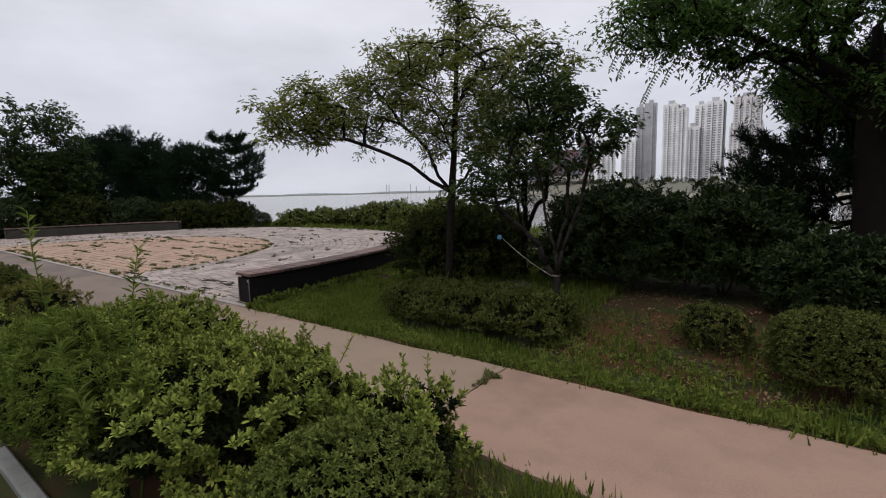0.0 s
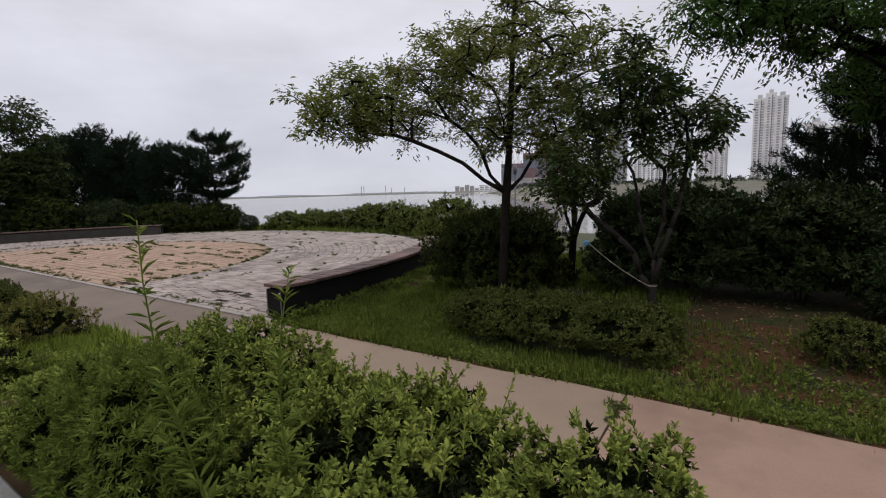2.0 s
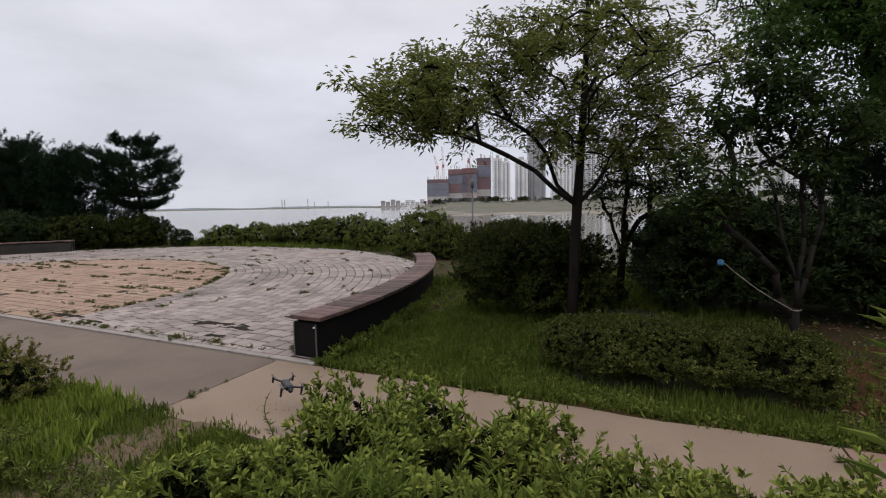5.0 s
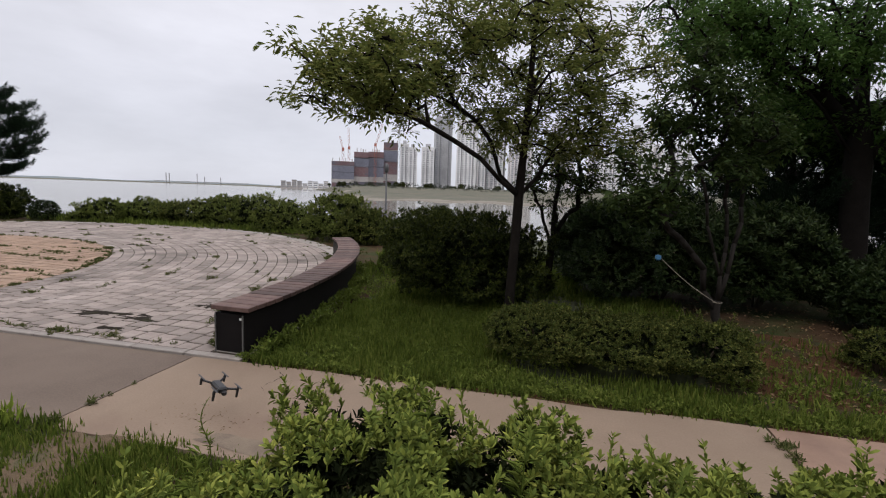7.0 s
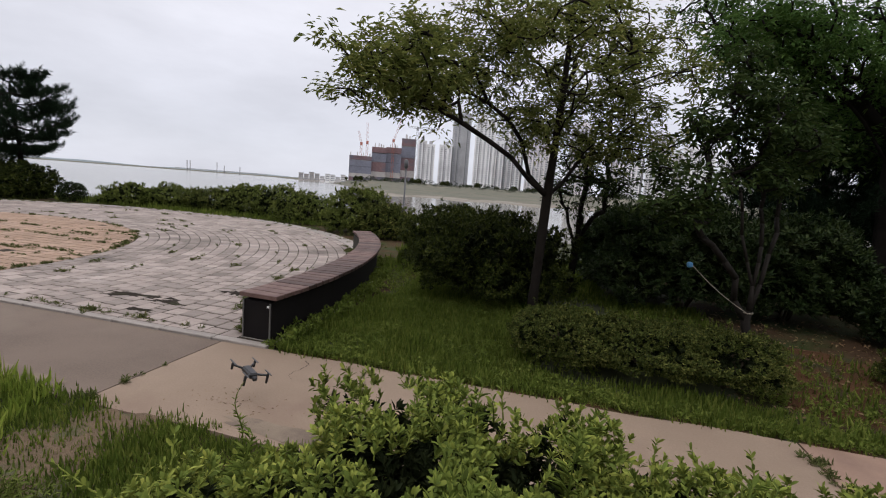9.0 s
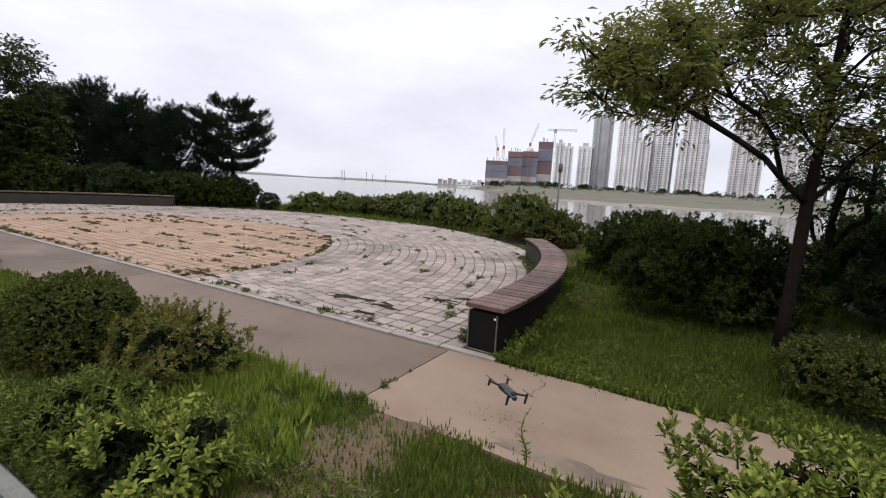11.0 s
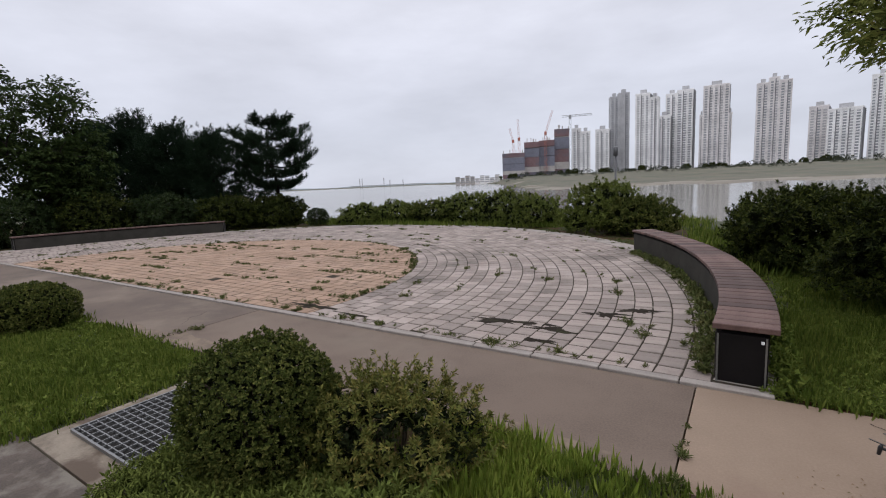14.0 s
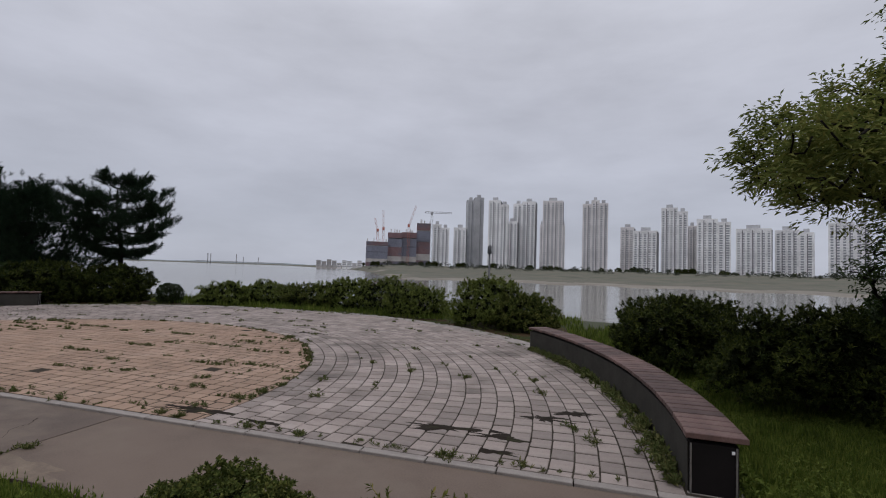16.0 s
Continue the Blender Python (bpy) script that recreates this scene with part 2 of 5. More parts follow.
    "pebble": material("pale_pebble", (0.23, 0.185, 0.14), 0.9, bump=0.0, per_island=0.4),
    "leaf_shrub": leaf_material("shrub_leaf", [(0.045, 0.064, 0.015), (0.140, 0.185, 0.037), (0.286, 0.330, 0.067), (0.605, 0.582, 0.134)]),
    "leaf_box": leaf_material("boxwood_leaf", [(0.026, 0.040, 0.011), (0.088, 0.112, 0.027), (0.33, 0.32, 0.09)]),
    "leaf_dark": leaf_material("dark_shrub_leaf", [(0.011, 0.021, 0.007), (0.032, 0.055, 0.017), (0.104, 0.132, 0.043)], rough=0.4, spec=0.10),
    "leaf_red": leaf_material("reddish_shrub_leaf", [(0.07, 0.092, 0.023), (0.165, 0.178, 0.044), (0.36, 0.27, 0.085)]),
    "leaf_tree": leaf_material("tree_leaf", [(0.058, 0.076, 0.021), (0.141, 0.176, 0.045), (0.245, 0.264, 0.071), (0.328, 0.276, 0.083)], through_light=0.38),
    "leaf_tree_dark": leaf_material("tree_leaf_dark", [(0.021, 0.037, 0.013), (0.048, 0.076, 0.023), (0.098, 0.127, 0.037)], through_light=0.3),
    "leaf_zelkova": leaf_material("zelkova_leaf", [(0.028, 0.066, 0.016), (0.078, 0.149, 0.035), (0.156, 0.242, 0.059)], through_light=0.38),
    # near-black leaf colours: the shade inside a shrub is painted in
    "leaf_inner_shade": leaf_material("inner_shade_leaf", [(0.008, 0.013, 0.005), (0.018, 0.025, 0.009), (0.036, 0.042, 0.015)], through_light=0.08),
    "needle": leaf_material("pine_needle", [(0.008, 0.018, 0.010), (0.016, 0.032, 0.016), (0.03, 0.052, 0.022)], through_light=0.1),
    "grass": leaf_material("grass_blade", [(0.055, 0.085, 0.016), (0.145, 0.204, 0.034), (0.368, 0.387, 0.089)], through_light=0.3),
    "grass_bright": leaf_material("long_grass_blade", [(0.138, 0.200, 0.031), (0.300, 0.400, 0.062), (0.562, 0.587, 0.138)], through_light=0.3),
    "weed": leaf_material("weed_leaf", [(0.065, 0.10, 0.02), (0.155, 0.205, 0.038), (0.31, 0.34, 0.08)], through_light=0.3),
    "leaf_clip": leaf_material("clipped_shrub_leaf", [(0.05, 0.07, 0.016), (0.14, 0.175, 0.04), (0.28, 0.31, 0.08)]),
    "leaf_mid": leaf_material("mid_shrub_leaf", [(0.010, 0.016, 0.005), (0.040, 0.056, 0.013), (0.175, 0.19, 0.044)], rough=0.45, spec=0.04),
    "weed_dark": leaf_material("joint_weed_leaf", [(0.062, 0.081, 0.025), (0.125, 0.150, 0.050), (0.237, 0.200, 0.088)], through_light=0.2),
    # pale greyed leaf colours with distance haze painted in
    "leaf_far": leaf_material("haze_tinted_leaf", [(0.045, 0.058, 0.042), (0.085, 0.10, 0.07), (0.13, 0.14, 0.10)], through_light=0.1),
    "dry": leaf_material("dry_leaf", [(0.16, 0.09, 0.045), (0.28, 0.19, 0.11), (0.12, 0.13, 0.05)], through_light=0.1),
}


def water_material():
    m = bpy.data.materials.new("river_water")
    m.use_nodes = True
    t = m.node_tree
    bsdf = t.nodes["Principled BSDF"]
    bsdf.inputs["Base Color"].default_value = (0.13, 0.122, 0.098, 1)
    bsdf.inputs["Roughness"].default_value = 0.12
    bsdf.inputs["IOR"].default_value = 1.33
    coord = t.nodes.new("ShaderNodeTexCoord")
    ripple = node(t, "ShaderNodeTexNoise", Scale=0.5, Detail=3.0)
    t.links.new(coord.outputs["Object"], ripple.inputs["Vector"])
    relief = node(t, "ShaderNodeBump", Strength=0.55, Distance=0.12)
    t.links.new(ripple.outputs["Fac"], relief.inputs["Height"])
    t.links.new(relief.outputs["Normal"], bsdf.inputs["Normal"])
    return m


MAT["water"] = water_material()


# ---- building blocks ----
def mesh_of(name, verts, faces, mat):
    me = bpy.data.meshes.new(name)
    me.from_pydata([tuple(v) for v in verts], [], faces)
    me.materials.append(mat)
    me.update()
    return me


def tri_mesh(name, verts, tris, mat):
    """A mesh straight from arrays of corners and triangles."""
    me = bpy.data.meshes.new(name)
    nv, nt = len(verts), len(tris)
    me.vertices.add(nv)
    me.vertices.foreach_set("co", np.asarray(verts, dtype=np.float32).ravel())
    me.loops.add(nt * 3)
    me.loops.foreach_set("vertex_index", np.asarray(tris, dtype=np.int32).ravel())
    me.polygons.add(nt)
    me.polygons.foreach_set("loop_start", np.arange(0, nt * 3, 3, dtype=np.int32))
    me.polygons.foreach_set("loop_total", np.full(nt, 3, dtype=np.int32))
    me.materials.append(mat)
    me.update(calc_edges=True)
    me.validate()
    return me


def part(name, me, parent, label="", at=None):
    ob = new(name, me)
    ob.parent = parent
    if at is not None:
        ob.matrix_basis = at
    if label:
        ob["label"] = label
    return ob


def thing(name, label, category, group="", kind="", at=None, data=None):
    ob = tagged(new(name, data), label, category, group, kind)
    if at is not None:
        ob.matrix_basis = at
    return ob


def structure(name, me, label, category):
    return tagged(new(name, me), label, category, kind="structure")


def bm_box(bm, x0, x1, y0, y1, z0, z1, bevel=0.0):
    made = bmesh.ops.create_cube(bm, size=1, matrix=Matrix.Translation(((x0 + x1) / 2, (y0 + y1) / 2, (z0 + z1) / 2)) @ Matrix.Diagonal((x1 - x0, y1 - y0, z1 - z0, 1)))
    if bevel:
        edges = {e for v in made["verts"] for e in v.link_edges}
        bmesh.ops.bevel(bm, geom=list(edges), offset=bevel, segments=1, affect="EDGES")


def bm_mesh(name, bm, mat):
    me = bpy.data.meshes.new(name)
    bm.to_mesh(me)
    bm.free()
    me.materials.append(mat)
    return me


def box_mesh(name, mat, x0, x1, y0, y1, z0, z1, bevel=0.0):
    bm = bmesh.new()
    bm_box(bm, x0, x1, y0, y1, z0, z1, bevel)
    return bm_mesh(name, bm, mat)


def unit(v):
    return v / np.maximum(np.linalg.norm(v, axis=-1, keepdims=True), 1e-9)


def leaves(P, D, N, L, W, curl=0.15):
    """Leaf blades: base P, direction D, upper side N, length L, width W. Two triangles folded on the midrib each."""
    D = unit(D)
    S = unit(np.cross(D, N))
    N = np.cross(S, D)
    L, W = L[:, None], W[:, None]
    mid = P + D * L * 0.48
    tip = P + D * L - N * L * curl
    V = np.stack([P, mid + S * W * 0.5 + N * W * 0.18, tip, mid - S * W * 0.5 + N * W * 0.18], axis=1).reshape(-1, 3)
    i = np.arange(len(P))[:, None] * 4
    T = np.concatenate([i + np.array([[0, 1, 2]]), i + np.array([[0, 2, 3]])], axis=1).reshape(-1, 3)
    return V, T


def round_leaves(P, D, N, L, W, curl=0.1):
    """Blunt oval leaf blades of four triangles each."""
    D = unit(D)
    S = unit(np.cross(D, N))
    N = np.cross(S, D)
    L, W = L[:, None], W[:, None]
    low, high = P + D * L * 0.32, P + D * L * 0.74 - N * L * curl * 0.5
    tip = P + D * L - N * L * curl
    rise = N * W * 0.14
    V = np.stack([P, low + S * W * 0.42 + rise, high + S * W * 0.46 + rise, tip, high - S * W * 0.46 + rise, low - S * W * 0.42 + rise], axis=1).reshape(-1, 3)
    i = np.arange(len(P))[:, None] * 6
    T = np.concatenate([i + np.array([t]) for t in ((0, 1, 5), (1, 2, 5), (2, 4, 5), (2, 3, 4))], axis=1).reshape(-1, 3)
    return V, T


def tube(points, radii, sides=6):
    """Corners and triangles of a tapering tube through points."""
    pts = np.asarray(points, dtype=float)
    tang = unit(np.gradient(pts, axis=0))
    ref = np.array([0.31, 0.95, 0.12])
    a = unit(np.cross(tang, ref))
    b = np.cross(tang, a)
    ang = np.linspace(0, 2 * math.pi, sides, endpoint=False)
    ring = (a[:, None, :] * np.cos(ang)[None, :, None] + b[:, None, :] * np.sin(ang)[None, :, None]) * np.asarray(radii)[:, None, None]
    V = (pts[:, None, :] + ring).reshape(-1, 3)
    T = []
    for i in range(len(pts) - 1):
        for j in range(sides):
            k = (j + 1) % sides
            p, q, r, s = i * sides + j, i * sides + k, (i + 1) * sides + k, (i + 1) * sides + j
            T += [(p, q, r), (p, r, s)]
    n = len(V)
    V = np.vstack([V, pts[-1:], pts[:1]])
    for j in range(sides):
        k = (j + 1) % sides
        T.append(((len(pts) - 1) * sides + j, (len(pts) - 1) * sides + k, n))
        T.append((k, j, n + 1))
    return V, np.array(T)


def joined(pieces):
    V, T, base = [], [], 0
    for v, t in pieces:
        V.append(v)
        T.append(np.asarray(t) + base)
        base += len(v)
    return np.vstack(V), np.vstack(T)


def smooth(a, b, x):
    x = np.clip((x - a) / (b - a), 0, 1)
    return x * x * (3 - 2 * x)


def mound(x, y):
    """Height of the planted lawn beside the path."""
    return 0.16 * smooth(3.9, 5.6, y) * smooth(-5.6, -3.2, x) * (1 - smooth(14, 18, y))


# ---- plan ----
CX, CY = -16.8, 4.14              # middle of the paved round
R_ORANGE, R_PLAZA = 5.68, 10.62
BENCH_IN, BENCH_OUT = 10.22, 10.575
PATH_NEAR, PATH_FAR, CHORD = 2.22, 3.50, 3.60
EYE_X, EYE_Y = -6.7, 0.0


# ---- ground, river and far shore ----
def shore_distance(az):
    """Distance of the far waterline by bearing, in degrees east of the y axis."""
    return 165 + 900 * smooth(-23, -29, az) + 2600 * smooth(-29, -34, az) + 10 * np.sin(az * 0.7)


def ground_height(x, y):
    az = np.degrees(np.arctan2(x - EYE_X, np.maximum(y, 1e-3)))
    d = np.hypot(x - EYE_X, y)
    near_bank = 17.5 + 0.6 * np.sin(x * 0.35)
    # the rise at negative y is an added unseen levee, blocking low sky light
    z = mound(x, y) + 7.0 * smooth(-6.5, -19, y) - 5.0 * smooth(near_bank, near_bank + 9, y)
    s = shore_distance(az)
    far = -2.6 + 1.0 * smooth(s - 6, s + 6, d) + 0.9 * smooth(s, s + 150, d) + 1.6 * smooth(s + 150, s + 190, d) + 6.0 * smooth(s + 190, s + 440, d)
    return np.where((y > 60) & (d > s - 30), far, z)


def build_ground():
    xs = np.concatenate([-np.geomspace(4600, 32, 40), np.linspace(-30, 6, 90), np.geomspace(8, 4600, 44)])
    ys = np.concatenate([-np.geomspace(4600, 6, 14), np.linspace(-5, 34, 90), np.geomspace(36, 4600, 110)])
    X, Y = np.meshgrid(xs, ys)
    Z = ground_height(X, Y) - 0.025
    ny, nx = X.shape
    V = np.stack([X, Y, Z], axis=-1).reshape(-1, 3)
    faces, wide = [], []

    def kind_of(x, y):
        if y > 40 or y < -4 or abs(x) > 60:
            d = math.hypot(x - EYE_X, y)
            s = float(shore_distance(math.degrees(math.atan2(x - EYE_X, y))))
            return 2 if s - 12 < d < s + 26 else 1
        return 3 if (-6.4 < x < -2.4 and 3.5 < y < 17.5) or (-8.3 < x < -6.6 and y < 2.4) or (x < -10.4 and 0.4 < y < 2.4) or y > 14.6 else 0
    for j in range(ny - 1):
        for i in range(nx - 1):
            k = j * nx + i
            faces.append((k, k + 1, k + nx + 1, k + nx))
            wide.append(kind_of(xs[i], ys[j]))
    me = mesh_of("ground", V, faces, MAT["soil"])
    for extra in ("bank", "mud", "turf"):
        me.materials.append(MAT[extra])
    me.polygons.foreach_set("material_index", wide)
    me.polygons.foreach_set("use_smooth", [True] * len(faces))
    structure("ground", me, "park ground by the river, with an added unseen grassy levee behind, rising on the far shore", "ground")
    structure("water", mesh_of("water", [(-4700, 18, -2.0), (4700, 18, -2.0), (4700, 4700, -2.0), (-4700, 4700, -2.0)], [(0, 1, 2, 3)], MAT["water"]),
              "calm grey-brown river water mirroring the sky", "water")


build_ground()


def slab(name, mat, outline, z, thick, label, category):
    """A flat slab with a bevelled rim from its outline, seen from above, anticlockwise."""
    bm = bmesh.new()
    top = bm.faces.new([bm.verts.new((x, y, z)) for x, y in outline])
    out = bmesh.ops.extrude_face_region(bm, geom=[top])
    bmesh.ops.translate(bm, vec=(0, 0, -thick), verts=[v for v in out["geom"] if isinstance(v, bmesh.types.BMVert)])
    bmesh.ops.recalc_face_normals(bm, faces=bm.faces)
    return structure(name, bm_mesh(name, bm, mat), label, category)


def wavy(x0, x1, y, amp, seed, step=0.25):
    n = max(2, int(abs(x1 - x0) / step))
    return [(x0 + (x1 - x0) * i / n, y + amp * noise.noise((x0 + (x1 - x0) * i / n * 1.3, seed, 0.0)) * 2) for i in range(n + 1)]


def build_paths():
    slabs = [(-45.0, -11.935, "path_grey", "grey-brown concrete footpath slab, stained"), (-11.92, -6.709, "path_mid", "grey-brown concrete footpath slab beside the paved round"),
             (-6.698, -1.965, "path_tan", "tan concrete footpath slab with worn edge"), (-1.948, 9.0, "path_pink", "pinkish tan concrete footpath slab with dark stains")]
    for i, (x0, x1, mat, label) in enumerate(slabs):
        far = CHORD - 0.05 if x1 < -6.6 else PATH_FAR + 0.06
        outline = wavy(x0, x1, PATH_NEAR, 0.06 if x0 < -10 else 0.045, 3.1 + i) + wavy(x1, x0, far, 0.0 if x1 < -6.6 else 0.03, 9.0 + i)
        slab("path_%d" % (i + 1), MAT[mat], outline, 0.0, 0.08, label, "path")
    slab("bike_lane", MAT["bike"], [(-8.2, -2.2), (12, -2.2), (12, 0.44), (-8.2, 0.44)], -0.012, 0.05, "teal surfaced bike lane", "road")
    slab("worn_lane", MAT["lane_brown"], [(-40, -2.2), (-8.2, -2.2), (-8.2, 0.44), (-8.95, 0.50), (-9.3, 0.69), (-40, 0.69)], -0.012, 0.05, "worn brown asphalt lane with pale patches", "road")
    slab("soil_edge", MAT["litter_soil"], wavy(-6.1, 1.6, 3.50, 0.02, 5.5) + wavy(1.6, -6.1, 3.69, 0.05, 7.7), -0.007, 0.03, "strip of bare soil along the footpath's edge", "ground")
    slab("drain_apron", MAT["apron"], [(-10.44, 0.70), (-9.22, 0.70), (-9.0, 1.1), (-9.0, 1.93), (-10.44, 1.93)], -0.004, 0.04, "pale concrete apron round a drain grate", "pavement")


build_paths()


def build_kerb():
    me = box_mesh("kerb_stone", MAT["kerb"], -0.495, 0.495, 0.05, 0.135, -0.1, 0.03, 0.012)
    kerb = structure("kerb", None, "grey concrete kerb stones along the bike lane", "kerb")
    for i in range(17):
        part("kerb_stone", me, kerb, at=pose(8.5 - i, 0.45, 0, 0, 0, 0))
    part("kerb_stone", me, kerb, at=pose(-8.62, 0.49, -0.02, 0, 0, -4))


# ---- curved benches ----
def arc_mesh(name, mat, r0, r1, z0, z1, a0, a1, n, cx=CX, cy=CY):
    V, F = [], []
    for i in range(n + 1):
        a = radians(a0 + (a1 - a0) * i / n)
        for r, z in ((r0, z0), (r1, z0), (r1, z1), (r0, z1)):
            V.append((cx + r * math.cos(a), cy + r * math.sin(a), z))
    for i in range(n):
        k = i * 4
        for j in range(4):
            m = (j + 1) % 4
            F.append((k + j, k + m, k + 4 + m, k + 4 + j))
    F += [(3, 2, 1, 0), (n * 4, n * 4 + 1, n * 4 + 2, n * 4 + 3)]
    me = mesh_of(name, V, F, mat)
    bm = bmesh.new()
    bm.from_mesh(me)
    bmesh.ops.recalc_face_normals(bm, faces=bm.faces)
    bm.to_mesh(me)
    bm.free()
    return me


def plank_mesh(width):
    bm = bmesh.new()
    bm_box(bm, BENCH_IN - 0.03, BENCH_OUT + 0.03, -width / 2, width / 2, 0.425, 0.468, 0.005)
    return bm_mesh("plank", bm, MAT["bench_wood"])


def curved_bench(label, a0, a1):
    bench = thing("curved_bench", label, "bench", group="benches round the paved circle")
    base = part("base", arc_mesh("base", MAT["bench_base"], BENCH_IN, BENCH_OUT - 0.03, -0.05, 0.395, a0 + 0.15, a1 - 0.15, 48), bench, "black panelled bench base")
    part("top_rail", arc_mesh("top_rail", MAT["bench_base"], BENCH_IN + 0.03, BENCH_OUT - 0.06, 0.39, 0.428, a0 + 0.35, a1 - 0.35, 48), bench)
    part("front_panel", arc_mesh("front_panel", MAT["bench_front"], BENCH_IN - 0.012, BENCH_IN - 0.003, 0.0, 0.385, a0 + 0.3, a1 - 0.3, 48), base, "dull grey metal sheet on the seat's front")
    for a in (a0, a1):
        s = 1 if a == a0 else -1
        for r in (BENCH_IN + 0.008, BENCH_OUT - 0.045):
            part("corner_strip", arc_mesh("corner_strip", MAT["bench_metal"], r - 0.006, r + 0.006, 0.0, 0.39, a + s * 0.09, a + s * 0.15, 1), base, "thin steel corner strip")
    tag = arc_mesh("tag", MAT["white"], BENCH_OUT - 0.078, BENCH_OUT - 0.058, 0.345, 0.365, a0 + 0.1, a0 + 0.14, 1)
    part("tag", tag, base, "small white sticker")
    step = 0.142
    n = int(radians(a1 - a0) * (BENCH_IN + 0.19) / step)
    me = plank_mesh(0.129)
    for i in range(n):
        a = a0 + (a1 - a0) * (i + 0.5) / n
        part("plank", me, bench, at=pose(CX, CY, random.uniform(-0.003, 0.003), 0, 0, a))
    return bench


curved_bench("curved red-brown plank bench on a black base by the lawn", -2.6, 34.5)
curved_bench("curved dark plank bench on a black base under the far shrubs", 138.7, 176.0)


# ---- plants ----
def blob(rng, n, size, power, low=-0.25, bumps=0.12, seed=0.0):
    """Points and outward directions on an uneven rounded body, its foot at z = 0."""
    d = unit(rng.normal(size=(n * 2, 3)))
    d = d[d[:, 2] > low][:n]
    k = (np.abs(d) ** power).sum(axis=1) ** (-1 / power)
    wob = np.array([noise.noise((p[0] * 2.2 + seed, p[1] * 2.2, p[2] * 2.2)) for p in d]) + 0.5 * np.array([noise.noise((p[0] * 5 + seed, p[1] * 5, p[2] * 5 + 7)) for p in d])
    r = k * (1 + bumps * 2.0 * wob)
    half = np.array(size) * np.array([0.5, 0.5, 0.56])
    p = d * r[:, None] * half + np.array([0, 0, size[2] * 0.46])
    p[:, 2] = np.maximum(p[:, 2], 0.03)
    return p, unit(d / half)


def rosettes(rng, P, A, per, length, width, open_=0.9, blunt=False):
    """Whorls of leaves round twig tips at P with axes A."""
    n = len(P)
    A = unit(A)
    ref = unit(rng.normal(size=(n, 3)))
    u = unit(np.cross(A, ref))
    v = np.cross(A, u)
    k = np.tile(np.arange(per), n)
    idx = np.repeat(np.arange(n), per)
    ang = k * 2.4 + rng.uniform(0, 6.28, n)[idx]
    rise = 1 - k / per
    radial = u[idx] * np.cos(ang)[:, None] + v[idx] * np.sin(ang)[:, None]
    spread = open_ * (1.15 - 0.75 * rise)[:, None]
    D = unit(A[idx] * (0.35 + 0.6 * rise)[:, None] + radial * spread + rng.normal(scale=0.18, size=(n * per, 3)))
    base = P[idx] + A[idx] * (length * 0.55 * (rise - 0.5))[:, None]
    N = unit(A[idx] + 0.3 * rng.normal(size=(n * per, 3)))
    L = length * rng.uniform(0.65, 1.15, n * per)
    return (round_leaves if blunt else leaves)(base, D, N, L, L * width)


def shrub(name, label, x, y, size, twigs, leaf, mat, seed, power=2.4, bumps=0.12, per=8, width=0.36, up=0.6, shoots=0, turn=0.0, inner=0.35, category="shrub", group="", z=None, low=-0.25, gaps=0.0, woody=6, blunt=False):
    """A shrub with woody stems and a leafy crown; shoots stand up out of its top."""
    rng = np.random.default_rng(seed)
    ob = thing(name, label, category, group, at=pose(x, y, mound(x, y) - 0.03 if z is None else z, 0, 0, turn))
    P, O = blob(rng, twigs, size, power, low, bumps, seed)
    if gaps:
        hole = np.array([noise.noise((p[0] * 4.5 + seed, p[1] * 4.5, p[2] * 4.5)) for p in P])
        P, O = P[hole > gaps - 0.5], O[hole > gaps - 0.5]
    A = O * 0.75 + np.array([0, 0, up]) + rng.normal(scale=0.25, size=P.shape)
    pieces = [rosettes(rng, P * rng.uniform(0.92, 1.03, (len(P), 1)), A, per, leaf, width, blunt=blunt)]
    # inner leaves coloured near-black, standing in for shade within the crown
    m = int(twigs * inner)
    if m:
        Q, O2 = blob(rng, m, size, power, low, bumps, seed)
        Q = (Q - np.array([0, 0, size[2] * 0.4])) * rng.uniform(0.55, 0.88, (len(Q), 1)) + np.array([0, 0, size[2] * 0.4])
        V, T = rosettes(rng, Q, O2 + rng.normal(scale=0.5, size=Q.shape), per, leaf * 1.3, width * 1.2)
        part("inner_foliage", tri_mesh("inner_foliage", V, T, MAT["leaf_inner_shade"]), ob, "inner leaves with the shrub's inner shade put into their colour")
    stems = []
    for i in range(shoots):
        a, r = rng.uniform(0, 6.28), rng.uniform(0, 0.42)
        foot = np.array([size[0] * r * math.cos(a), size[1] * r * math.sin(a), size[2] * (0.97 - 0.5 * r * r)])
        tip = foot + np.array([rng.normal(scale=0.06), rng.normal(scale=0.06), rng.uniform(0.05, 0.16)])
        k = np.linspace(0, 1, 5)[:, None]
        line = foot * (1 - k) + tip * k
        pieces.append(tube(line, np.linspace(0.004, 0.002, 5), 4))
        pieces.append(rosettes(rng, line[1:], np.tile(tip - foot, (4, 1)), 6, leaf, width, 0.75, blunt))
    for i in range(woody):
        a = rng.uniform(0, 6.28)
        r = rng.uniform(0.25, 0.8)
        end = np.array([size[0] * 0.5 * r * math.cos(a), size[1] * 0.5 * r * math.sin(a), size[2] * rng.uniform(0.55, 0.85)])
        k = np.linspace(0, 1, 5)[:, None]
        line = np.array([0.08 * math.cos(a), 0.08 * math.sin(a), -0.02]) * (1 - k) + end * k + np.array([0, 0, 0.12]) * np.sin(k * 3.14)
        stems.append(tube(line, np.linspace(0.018, 0.006, 5), 5))
    for V, T in stems:
        part("stem", tri_mesh("stem", V, T, MAT["twig"]), ob)
